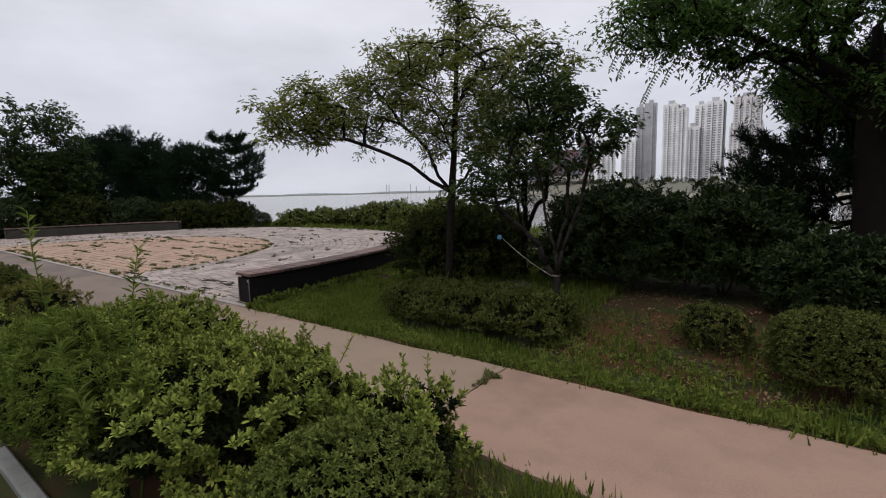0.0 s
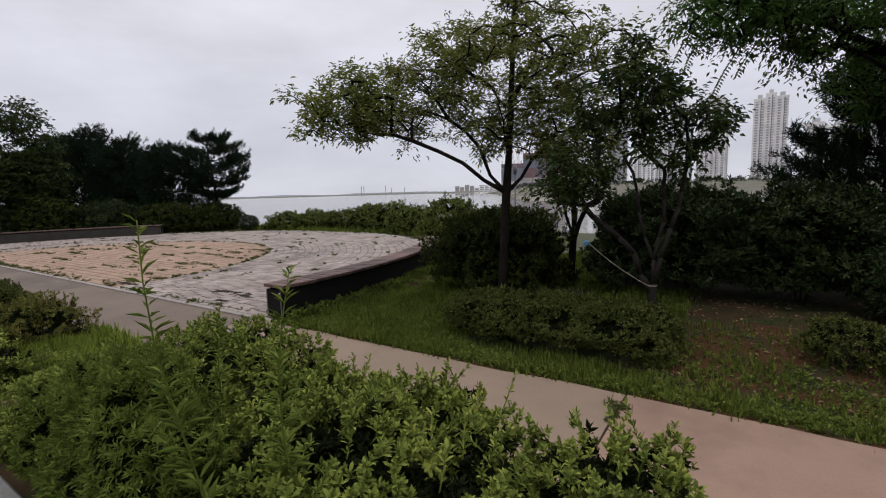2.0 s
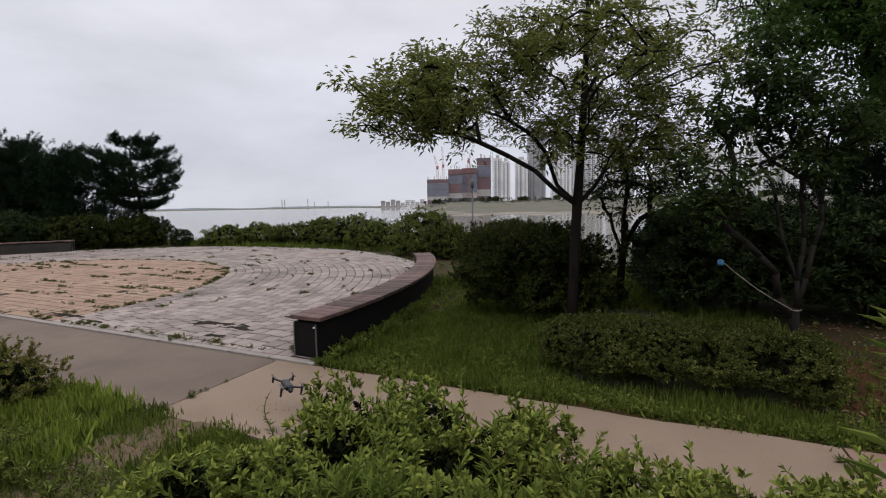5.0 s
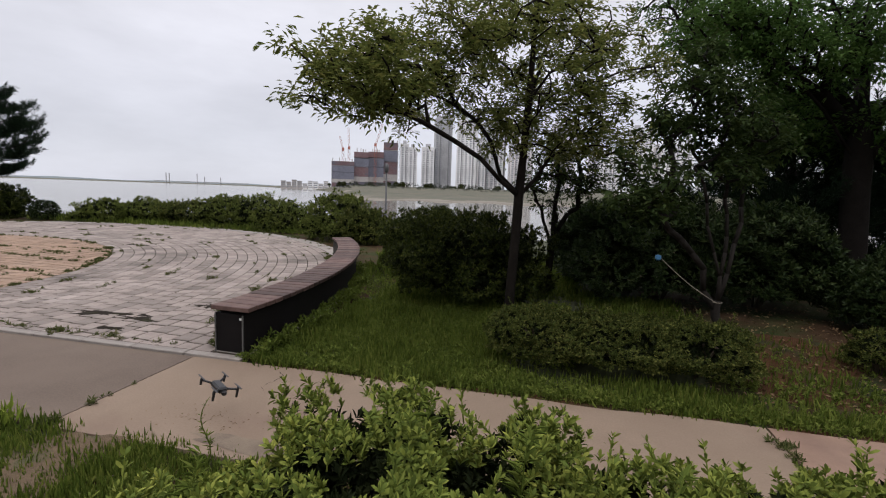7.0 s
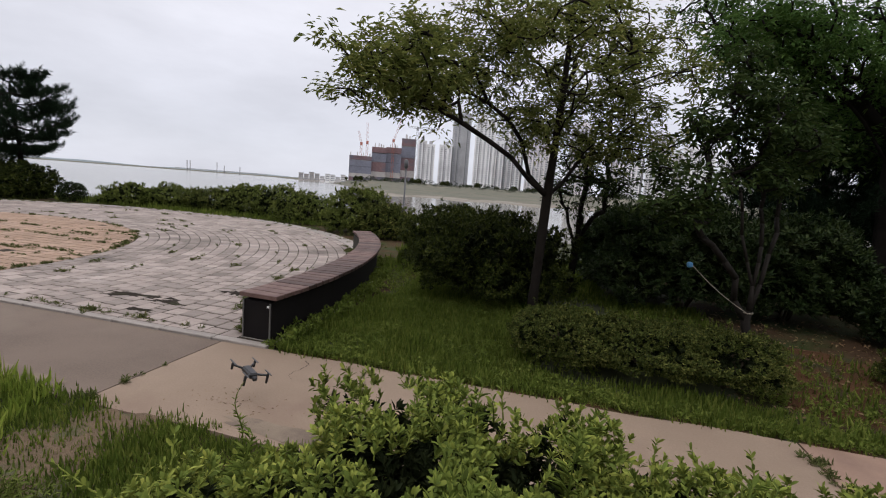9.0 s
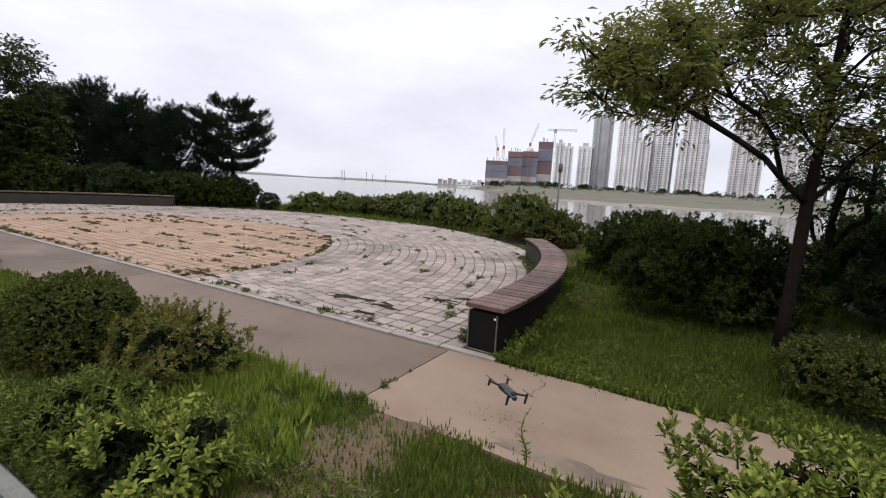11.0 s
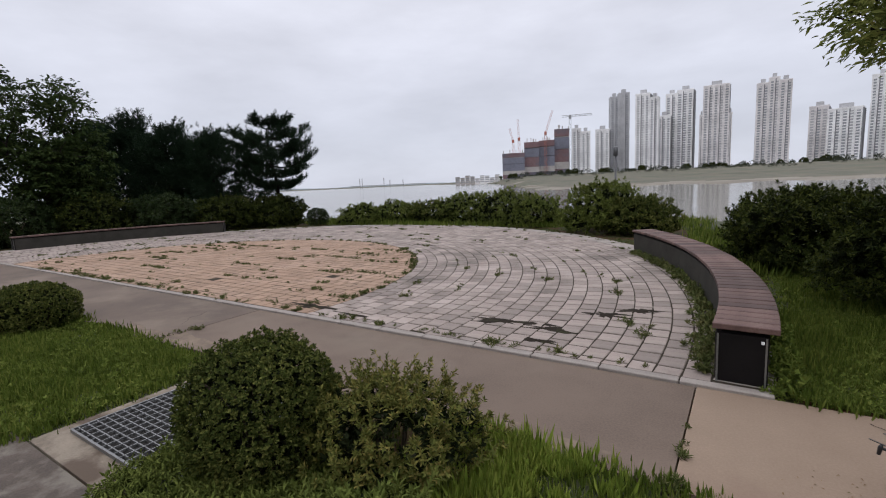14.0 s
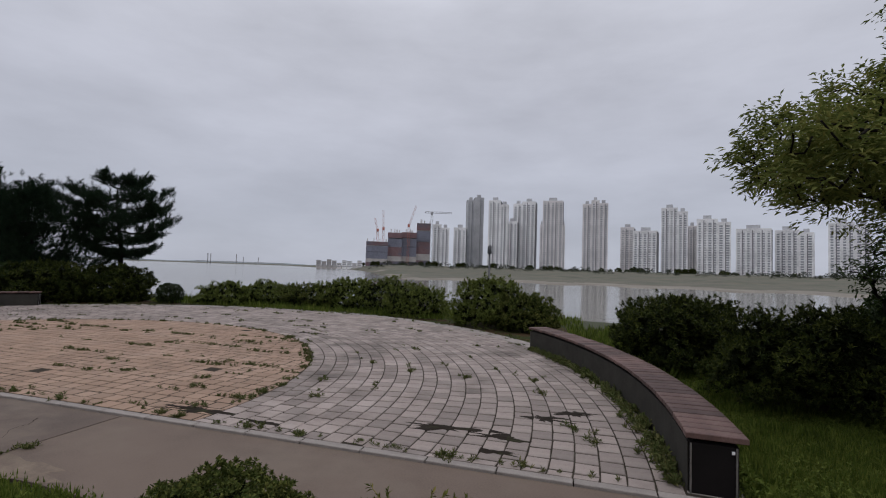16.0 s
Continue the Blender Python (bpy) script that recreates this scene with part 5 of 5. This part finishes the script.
        az = rng2.uniform(-27, 32)
        d = rng2.uniform(470, 615)
        h = 1.2 + 3.6 * rng2.random() ** 2 * (1.0 if d > 540 else 0.5)
        x, y = far_place(az, d)
        z = float(ground_height(np.array(x), np.array(y))) - 0.4
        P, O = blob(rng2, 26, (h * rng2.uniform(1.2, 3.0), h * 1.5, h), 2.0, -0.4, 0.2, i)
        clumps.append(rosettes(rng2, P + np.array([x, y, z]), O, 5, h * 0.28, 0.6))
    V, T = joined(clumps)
    tagged(new("far_scrub", tri_mesh("far_scrub", V, T, MAT["leaf_far"])), "green scrub along the far riverbank, with haze put into its colour", "bushes", kind="stuff")
    # hills and a bridge on the horizon
    V, F = [], []
    n = 90
    for i in range(n + 1):
        az = -75 + i * 60 / n
        x, y = far_place(az, 4200)
        h = 8 + 14 * (0.5 + noise.noise((i * 0.13, 2.0, 0)) * 0.8 + 0.25 * noise.noise((i * 0.6, 5.0, 0)))
        V += [(x, y, -6), (x * 1.03, y * 1.03, max(4, h))]
    for i in range(n):
        F.append((i * 2, i * 2 + 2, i * 2 + 3, i * 2 + 1))
    structure("backdrop", mesh_of("backdrop", V, F, MAT["hill"]), "low land on the horizon beyond the river, tinted blue-grey for haze", "backdrop")
    x0, y0 = far_place(-43.2, 2400)
    x1, y1 = far_place(-36.0, 2400)
    bridge = thing("river_bridge", "far grey bridge with tall paired pylons", "bridge", at=pose(x0, y0, 0, 0, 0, math.degrees(math.atan2(y1 - y0, x1 - x0))))
    span = math.hypot(x1 - x0, y1 - y0)
    part("deck", box_mesh("deck", MAT["tower_grey"], -40, span + 40, -6, 6, 8, 11), bridge)
    for f in (0.02, 0.06, 0.42, 0.52, 0.74):
        tall = 46 if f < 0.5 else 34
        part("pylon", box_mesh("pylon", MAT["tower_grey"], f * span - 1.8, f * span + 1.8, -2, 2, -4, tall), bridge)


build_far_shore()


# ---- small things ----
def lamp_post():
    ob = thing("lamp_post", "slim grey lamp post on the riverbank", "lamp post", at=pose(-11.7, 22.9, -3.4))
    V, T = tube([(0, 0, 0), (0, 0, 3.0), (0, 0, 5.9)], [0.06, 0.05, 0.045], 8)
    part("pole", tri_mesh("pole", V, T, MAT["lamp_grey"]), ob)
    V, T = tube([(0, 0, 5.9), (0, 0, 5.95), (0, 0, 6.3), (0, 0, 6.36)], [0.05, 0.11, 0.10, 0.03], 10)
    part("lantern", tri_mesh("lantern", V, T, MAT["lamp_grey"]), ob)


lamp_post()


def drain_grate():
    ob = thing("drain_grate", "galvanised steel bar grate over a drain", "grate", at=pose(0, 0, 0))
    x0, x1, y0, y1 = -10.28, -9.05, 0.90, 1.85
    # shallow solid block; the pit's shade is painted, no depth is modelled
    part("pit", box_mesh("pit", MAT["pit_shade"], x0, x1, y0, y1, -0.03, 0.001), ob, "near-black block with the drain pit's shade in its colour")
    bm = bmesh.new()
    for a, b, c, d in ((x0 - 0.015, x1 + 0.015, y0 - 0.015, y0), (x0 - 0.015, x1 + 0.015, y1, y1 + 0.015), (x0 - 0.015, x0, y0, y1), (x1, x1 + 0.015, y0, y1)):
        bm_box(bm, a, b, c, d, -0.03, 0.022)
    part("frame", bm_mesh("frame", bm, MAT["steel"]), ob)
    n = 17
    me = box_mesh("bar", MAT["steel"], x0, x1, -0.004, 0.004, 0.002, 0.02)
    for i in range(n):
        part("bar", me, ob, at=pose(0, y0 + (i + 0.5) * (y1 - y0) / n, 0))
    me = box_mesh("cross_rod", MAT["steel"], -0.004, 0.004, y0, y1, 0.012, 0.022)
    for i in range(15):
        part("cross_rod", me, ob, at=pose(x0 + (i + 0.5) * (x1 - x0) / 15, 0, 0))


drain_grate()


def leash():
    ob = thing("dog_leash", "tan leash cord tied round the small tree", "leash", at=pose(-1.97, 4.71, 0.66))
    k = np.linspace(0, 1, 9)[:, None]
    line = np.array([-0.02, -0.06, 0.0]) * (1 - k) + np.array([-0.58, -0.18, 0.42]) * k - np.array([0, 0, 0.03]) * np.sin(k * 3.14)
    V, T = tube(line, np.full(9, 0.004), 5)
    part("cord", tri_mesh("cord", V, T, MAT["leash"]), ob)
    a = np.linspace(0, 6.28, 13)
    V, T = tube(np.column_stack([0.042 * np.cos(a), 0.042 * np.sin(a), 0 * a]), np.full(13, 0.004), 5)
    part("loop", tri_mesh("loop", V, T, MAT["leash"]), ob)
    bm = bmesh.new()
    bm_box(bm, -0.615, -0.565, -0.205, -0.165, 0.385, 0.435, 0.012)
    part("handle", bm_mesh("handle", bm, MAT["blue"]), ob, "blue plastic handle")


leash()


def drone():
    ob = thing("quadcopter_drone", "small dark folding quadcopter hovering over the footpath", "drone", at=pose(DRONE[0], DRONE[1], DRONE[2], 8, -6, 150) @ Matrix.Scale(0.80, 4))
    bm = bmesh.new()
    bm_box(bm, -0.09, 0.09, -0.04, 0.04, -0.025, 0.03, 0.014)
    part("body", bm_mesh("body", bm, MAT["drone"]), ob)
    for sx, sy in ((-1, -1), (-1, 1), (1, -1), (1, 1)):
        V, T = tube([(sx * 0.07, sy * 0.03, 0.01), (sx * 0.135, sy * 0.10, 0.022)], [0.011, 0.009], 6)
        arm = part("arm", tri_mesh("arm", V, T, MAT["drone"]), ob)
        V, T = tube([(sx * 0.135, sy * 0.10, -0.05 if sx < 0 else -0.02), (sx * 0.135, sy * 0.10, 0.03), (sx * 0.135, sy * 0.10, 0.045)], [0.01, 0.013, 0.006], 8)
        part("motor_pod", tri_mesh("motor_pod", V, T, MAT["drone"]), arm)
        bm = bmesh.new()
        bm_box(bm, sx * 0.135 - 0.06, sx * 0.135 + 0.06, sy * 0.10 - 0.007, sy * 0.10 + 0.007, 0.046, 0.049)
        part("propeller", bm_mesh("propeller", bm, MAT["drone"]), arm)
    bm = bmesh.new()
    bm_box(bm, -0.125, -0.088, -0.02, 0.02, -0.03, 0.008, 0.008)
    part("camera_gimbal", bm_mesh("camera_gimbal", bm, MAT["drone"]), ob)
    bm = bmesh.new()
    bm_box(bm, 0.089, 0.095, -0.006, 0.006, -0.004, 0.008)
    part("tail_light", bm_mesh("tail_light", bm, MAT["red_dot"]), ob, "small red tail light")


DRONE = (-5.73, 2.66, 0.20)
drone()


# ---- paving, piece by piece ----
build_kerb()


def paver_wedge(r, pitch, da, gap=0.0058, cross=0.011):
    """Corners of one paver of a ring, round its own middle: x outward, y along the ring."""
    h = 0.022
    x = pitch / 2 - gap
    out = []
    for z, inset in ((-0.03, 0.0), (h - 0.006, 0.0), (h, 0.006)):
        for sx, sy in ((-1, -1), (1, -1), (1, 1), (-1, 1)):
            half = (r + sx * x) * math.tan(da / 2) - cross
            out.append((sx * (x - inset), sy * (half - inset), z))
    return out


PAVER_FACES = [(8, 9, 10, 11)] + [(a + i, a + (i + 1) % 4, a + 4 + (i + 1) % 4, a + 4 + i) for a in (0, 4) for i in range(4)]


def build_plaza():
    bed_out = [(CX + R_PLAZA * math.cos(radians(a)), CY + R_PLAZA * math.sin(radians(a))) for a in np.linspace(-2.9, 182.9, 120)]
    bed = slab("paved_circle", MAT["joint"], bed_out, 0.0182, 0.07, "round of weathered concrete pavers with weedy joints", "pavement")
    rng = random.Random(8)
    pitch = 0.203
    rest_v, rest_f, or_v, or_f = [], [], [], []
    near = 0
    r = R_PLAZA - 0.42 - pitch / 2
    while r > R_ORANGE + pitch * 0.3:
        da = 0.232 / r
        full = int(math.pi * 2 / da)
        da = math.pi * 2 / full
        me = None
        offset = rng.uniform(0, da)
        for i in range(full):
            a = offset + i * da
            y = CY + r * math.sin(a)
            x = CX + r * math.cos(a)
            if y < CHORD - 0.03:
                continue
            tilt = pose(x, y, 0.002 + rng.gauss(0, 0.0011), rng.gauss(0, 0.4), rng.gauss(0, 0.4), math.degrees(a) + rng.gauss(0, 0.8))
            cut = y < CHORD + 0.20
            if not cut and near < 300 and math.hypot(x + 7.1, y - 4.0) < 2.35:
                if me is None:
                    me = mesh_of("paver", paver_wedge(r, pitch, da), PAVER_FACES, MAT["paver"])
                part("paver", me, bed, at=tilt)
                near += 1
                continue
            V, F = rest_v, rest_f
            k = len(V)
            corners = [tilt @ Vector(p) for p in paver_wedge(r, pitch, da)]
            V += [(p.x, max(p.y, CHORD + 0.052), p.z) for p in corners]
            F += [tuple(k + j for j in f) for f in PAVER_FACES]
        r -= pitch
    # the middle is laid in straight courses along the footpath, cut to the circle
    inner = r + pitch / 2 - 0.012
    row_y = CHORD + 0.06
    while row_y < CY + inner - 0.05:
        x = -inner - rng.uniform(0.0, 0.22)
        while x < inner:
            wide = 0.222
            lo, hi = row_y - CY + 0.007, row_y - CY + 0.203 - 0.007
            reach = [math.sqrt(max(inner * inner - h * h, 0.0)) for h in (lo, hi)]
            z = 0.022 + rng.gauss(0, 0.0015)
            corners = []
            for zz, inset in ((-0.03, 0.0), (z - 0.006, 0.0), (z, 0.006)):
                for sx, h, m in ((0, lo + inset, 0), (1, lo + inset, 0), (1, hi - inset, 1), (0, hi - inset, 1)):
                    px = x + (wide - 0.009 - inset if sx else 0.009 + inset)
                    corners.append((CX + min(max(px, -reach[m]), reach[m]), CY + h, zz))
            if corners[9][0] - corners[8][0] > 0.04 or corners[10][0] - corners[11][0] > 0.04:
                k = len(or_v)
                or_v += corners
                or_f += [tuple(k + j for j in f) for f in PAVER_FACES]
            x += wide
        row_y += 0.203
    tagged(part("paver_rest", mesh_of("paver_rest", rest_v, rest_f, MAT["paver_rest"]), bed, "weathered grey concrete pavers in rings"), kind="stuff")
    tagged(part("orange_pavers", mesh_of("orange_pavers", or_v, or_f, MAT["paver_orange"]), bed, "sandy orange pavers in the middle of the round"), kind="stuff")
    # plain band under the bench and stone edging along the path
    part("outer_band", arc_mesh("outer_band", MAT["edging"], R_PLAZA - 0.41, R_PLAZA - 0.02, -0.03, 0.024, -2.5, 182.5, 120), bed, "pale concrete outer band")
    me = box_mesh("edging_stone", MAT["edging"], -0.295, 0.295, -0.035, 0.055, -0.05, 0.012, 0.005)
    n = 34
    for i in range(n):
        part("edging_stone", me, bed, at=pose(-6.52 - i * 0.6, CHORD - 0.01, 0.011, 0, 0, rng.gauss(0, 0.15)))


build_plaza()


def joint_weeds():
    """Tufts in the paver joints, in short rows along the rings."""
    rng = np.random.default_rng(77)
    P = []
    for i in range(95):                  # along the rings
        r = R_PLAZA - 0.42 - 0.203 * round((R_PLAZA - 0.42 - rng.uniform(6.0, 10.0)) / 0.203)
        a = rng.uniform(0.0, math.pi)
        for j in range(rng.integers(1, 5)):
            b = a + (j + rng.normal(scale=0.2)) * 0.07 / r * rng.choice([1, 2])
            q = r + rng.normal(scale=0.02)
            P.append((CX + q * math.cos(b), CY + q * math.sin(b), 0.0))
    for i in range(115):                 # along the straight courses of the middle
        x, y = rng.uniform(-5.4, 5.4), 0.06 + 0.203 * rng.integers(0, 26) - 0.54
        for j in range(int(rng.integers(1, 4)) if rng.random() < 0.8 else 10):
            q = x + j * rng.uniform(0.06, 0.14)
            if math.hypot(q, y) < 5.6:
                P.append((CX + q, CY + y + rng.normal(scale=0.015), 0.0))
    for i in range(70):                  # along the bench's foot
        a = radians(rng.uniform(-2.4, 34))
        P += [(CX + (BENCH_IN - 0.06 + rng.normal(scale=0.04)) * math.cos(a + k * 0.002), CY + (BENCH_IN - 0.06) * math.sin(a + k * 0.002), 0.0) for k in range(4)]
    for i in range(150):                 # round the orange middle
        a = radians(rng.uniform(0, 180))
        P.append((CX + (R_ORANGE + rng.normal(scale=0.04)) * math.cos(a), CY + (R_ORANGE + rng.normal(scale=0.04)) * math.sin(a), 0.0))
    for i in range(110):                 # behind the edging stones
        P.append((-6.8 - 14 * rng.random() ** 0.8, CHORD + 0.07 + abs(rng.normal(scale=0.06)), 0.0))
    for i in range(7):                   # in the path's joint
        P.append((-6.705 + rng.normal(scale=0.03), 2.22 + 0.7 * rng.random() ** 1.8, -0.02))
    for i in range(7):
        P.append((-11.928 + rng.normal(scale=0.03), 2.22 + 0.55 * rng.random() ** 1.5, -0.02))
    for i in range(11):
        P.append((-1.958 + rng.normal(scale=0.010), rng.uniform(2.3, 3.45), -0.02))
    for i in range(260):                 # far rim
        a = radians(rng.uniform(36, 144))
        r = R_PLAZA + rng.normal(scale=0.25)
        P.append((CX + r * math.cos(a), CY + r * math.sin(a), 0.0))
    b = np.radians(rng.uniform(-2.3, 33, 240))
    q = BENCH_IN - 0.05 - np.abs(rng.normal(scale=0.07, size=240))
    foot = np.column_stack([CX + q * np.cos(b), CY + q * np.sin(b), rng.uniform(0, 0.06, 240)])
    P = np.array([p for p in P if p[1] > CHORD + 0.05 or abs(p[0] + 6.705) < 0.1 or abs(p[0] + 1.958) < 0.1 or abs(p[0] + 11.928) < 0.1])
    A = np.array([0, 0, 1.0]) + rng.normal(scale=0.3, size=P.shape)
    near = rng.random(len(P)) < 0.5
    def tuft(Q, B, times, sd, per, leaf, width):
        Q, B = np.repeat(Q, times, axis=0), np.repeat(B, times, axis=0)
        return rosettes(rng, Q + rng.normal(scale=(sd, sd, 0.006), size=Q.shape) + np.array([0, 0, 0.022]), B + rng.normal(scale=0.3, size=B.shape), per, leaf, width, 1.1)
    wall = np.tile([-0.4, -0.2, 1.0], (len(foot), 1))
    V, T = joined([tuft(P[near], A[near], 3, 0.022, 10, 0.042, 0.22), tuft(P[~near], A[~near], 3, 0.018, 9, 0.028, 0.34), tuft(P[::5], A[::5], 6, 0.045, 10, 0.05, 0.26), tuft(foot, wall, 2, 0.03, 9, 0.06, 0.35)])
    tagged(new("joint_weeds", tri_mesh("joint_weeds", V, T, MAT["weed_dark"])), "small weeds growing in the paver joints", "weeds", kind="stuff")


joint_weeds()


def moss_patches():
    """Dark earth and moss washed over the pavers."""
    for k, (x, y, rx, ry) in enumerate(((-8.72, 4.40, 0.42, 0.12), (-8.12, 4.34, 0.26, 0.08), (-7.75, 5.08, 0.24, 0.15), (-7.42, 5.40, 0.28, 0.15), (-8.1, 3.95, 0.2, 0.06), (-11.3, 3.95, 0.5, 0.08), (-10.5, 3.85, 0.3, 0.06), (-13.5, 9.6, 0.5, 0.1))):
        n = 48
        V, F = [(x, y, 0.030)], []
        for i in range(n):
            a = i * 2 * math.pi / n
            q = 1 + 0.9 * noise.noise((math.cos(a) * 2.2 + k * 7, math.sin(a) * 2.2, 0.3)) + 0.5 * noise.noise((math.cos(a) * 6 + k * 3, math.sin(a) * 6, 2.3))
            V.append((x + rx * q * math.cos(a), y + ry * q * math.sin(a), 0.0215))
        F = [(0, 1 + i, 1 + (i + 1) % n) for i in range(n)]
        tagged(new("moss_patch", mesh_of("moss_patch", V, F, MAT["damp_earth"])), "dark earth and moss washed over the pavers", "moss", group="moss patches on the paving")


moss_patches()


def sand_patches():
    """Pale sand washed from the lawn over the footpath's near edge."""
    for k, (x, y, rx, ry) in enumerate(((-11.45, 2.36, 0.42, 0.13), (-12.5, 2.34, 0.5, 0.10), (-7.6, 2.33, 0.5, 0.10), (-5.2, 2.36, 0.4, 0.07))):
        n = 36
        V = [(x, y, 0.005)]
        for i in range(n):
            a = i * 2 * math.pi / n
            q = 1 + 0.8 * noise.noise((math.cos(a) * 2.5 + k * 5, math.sin(a) * 2.5, 1.3))
            V.append((x + rx * q * math.cos(a), y + ry * q * math.sin(a), 0.002))
        F = [(0, 1 + i, 1 + (i + 1) % n) for i in range(n)]
        tagged(new("sand_patch", mesh_of("sand_patch", V, F, MAT["sand"])), "pale sand washed over the footpath's edge", "sand", group="sand on the footpath", kind="structure")


sand_patches()


def path_cracks():
    """Fine wandering cracks in the concrete slabs."""
    for k, (x, y, a, length) in enumerate(((-5.75, 3.45, -75, 0.4), (-12.6, 3.2, -60, 0.6))):
        V, F = [], []
        n = 16
        for i in range(n + 1):
            q = length * i / n
            w = 0.0035 * (1 - i / n) + 0.0006
            off = 0.08 * noise.noise((q * 5, k * 3.7, 0.0)) + 0.02 * noise.noise((q * 23, k, 4.0))
            ca, sa = math.cos(radians(a)), math.sin(radians(a))
            for side in (-w, w):
                V.append((x + q * ca - (off + side) * sa, y + q * sa + (off + side) * ca, 0.003))
        F = [(2 * i, 2 * i + 2, 2 * i + 3, 2 * i + 1) for i in range(n)]
        tagged(new("path_crack", mesh_of("path_crack", V, F, MAT["damp_earth"])), "thin dark crack in the concrete path", "crack", group="cracks in the path", kind="structure")


path_cracks()
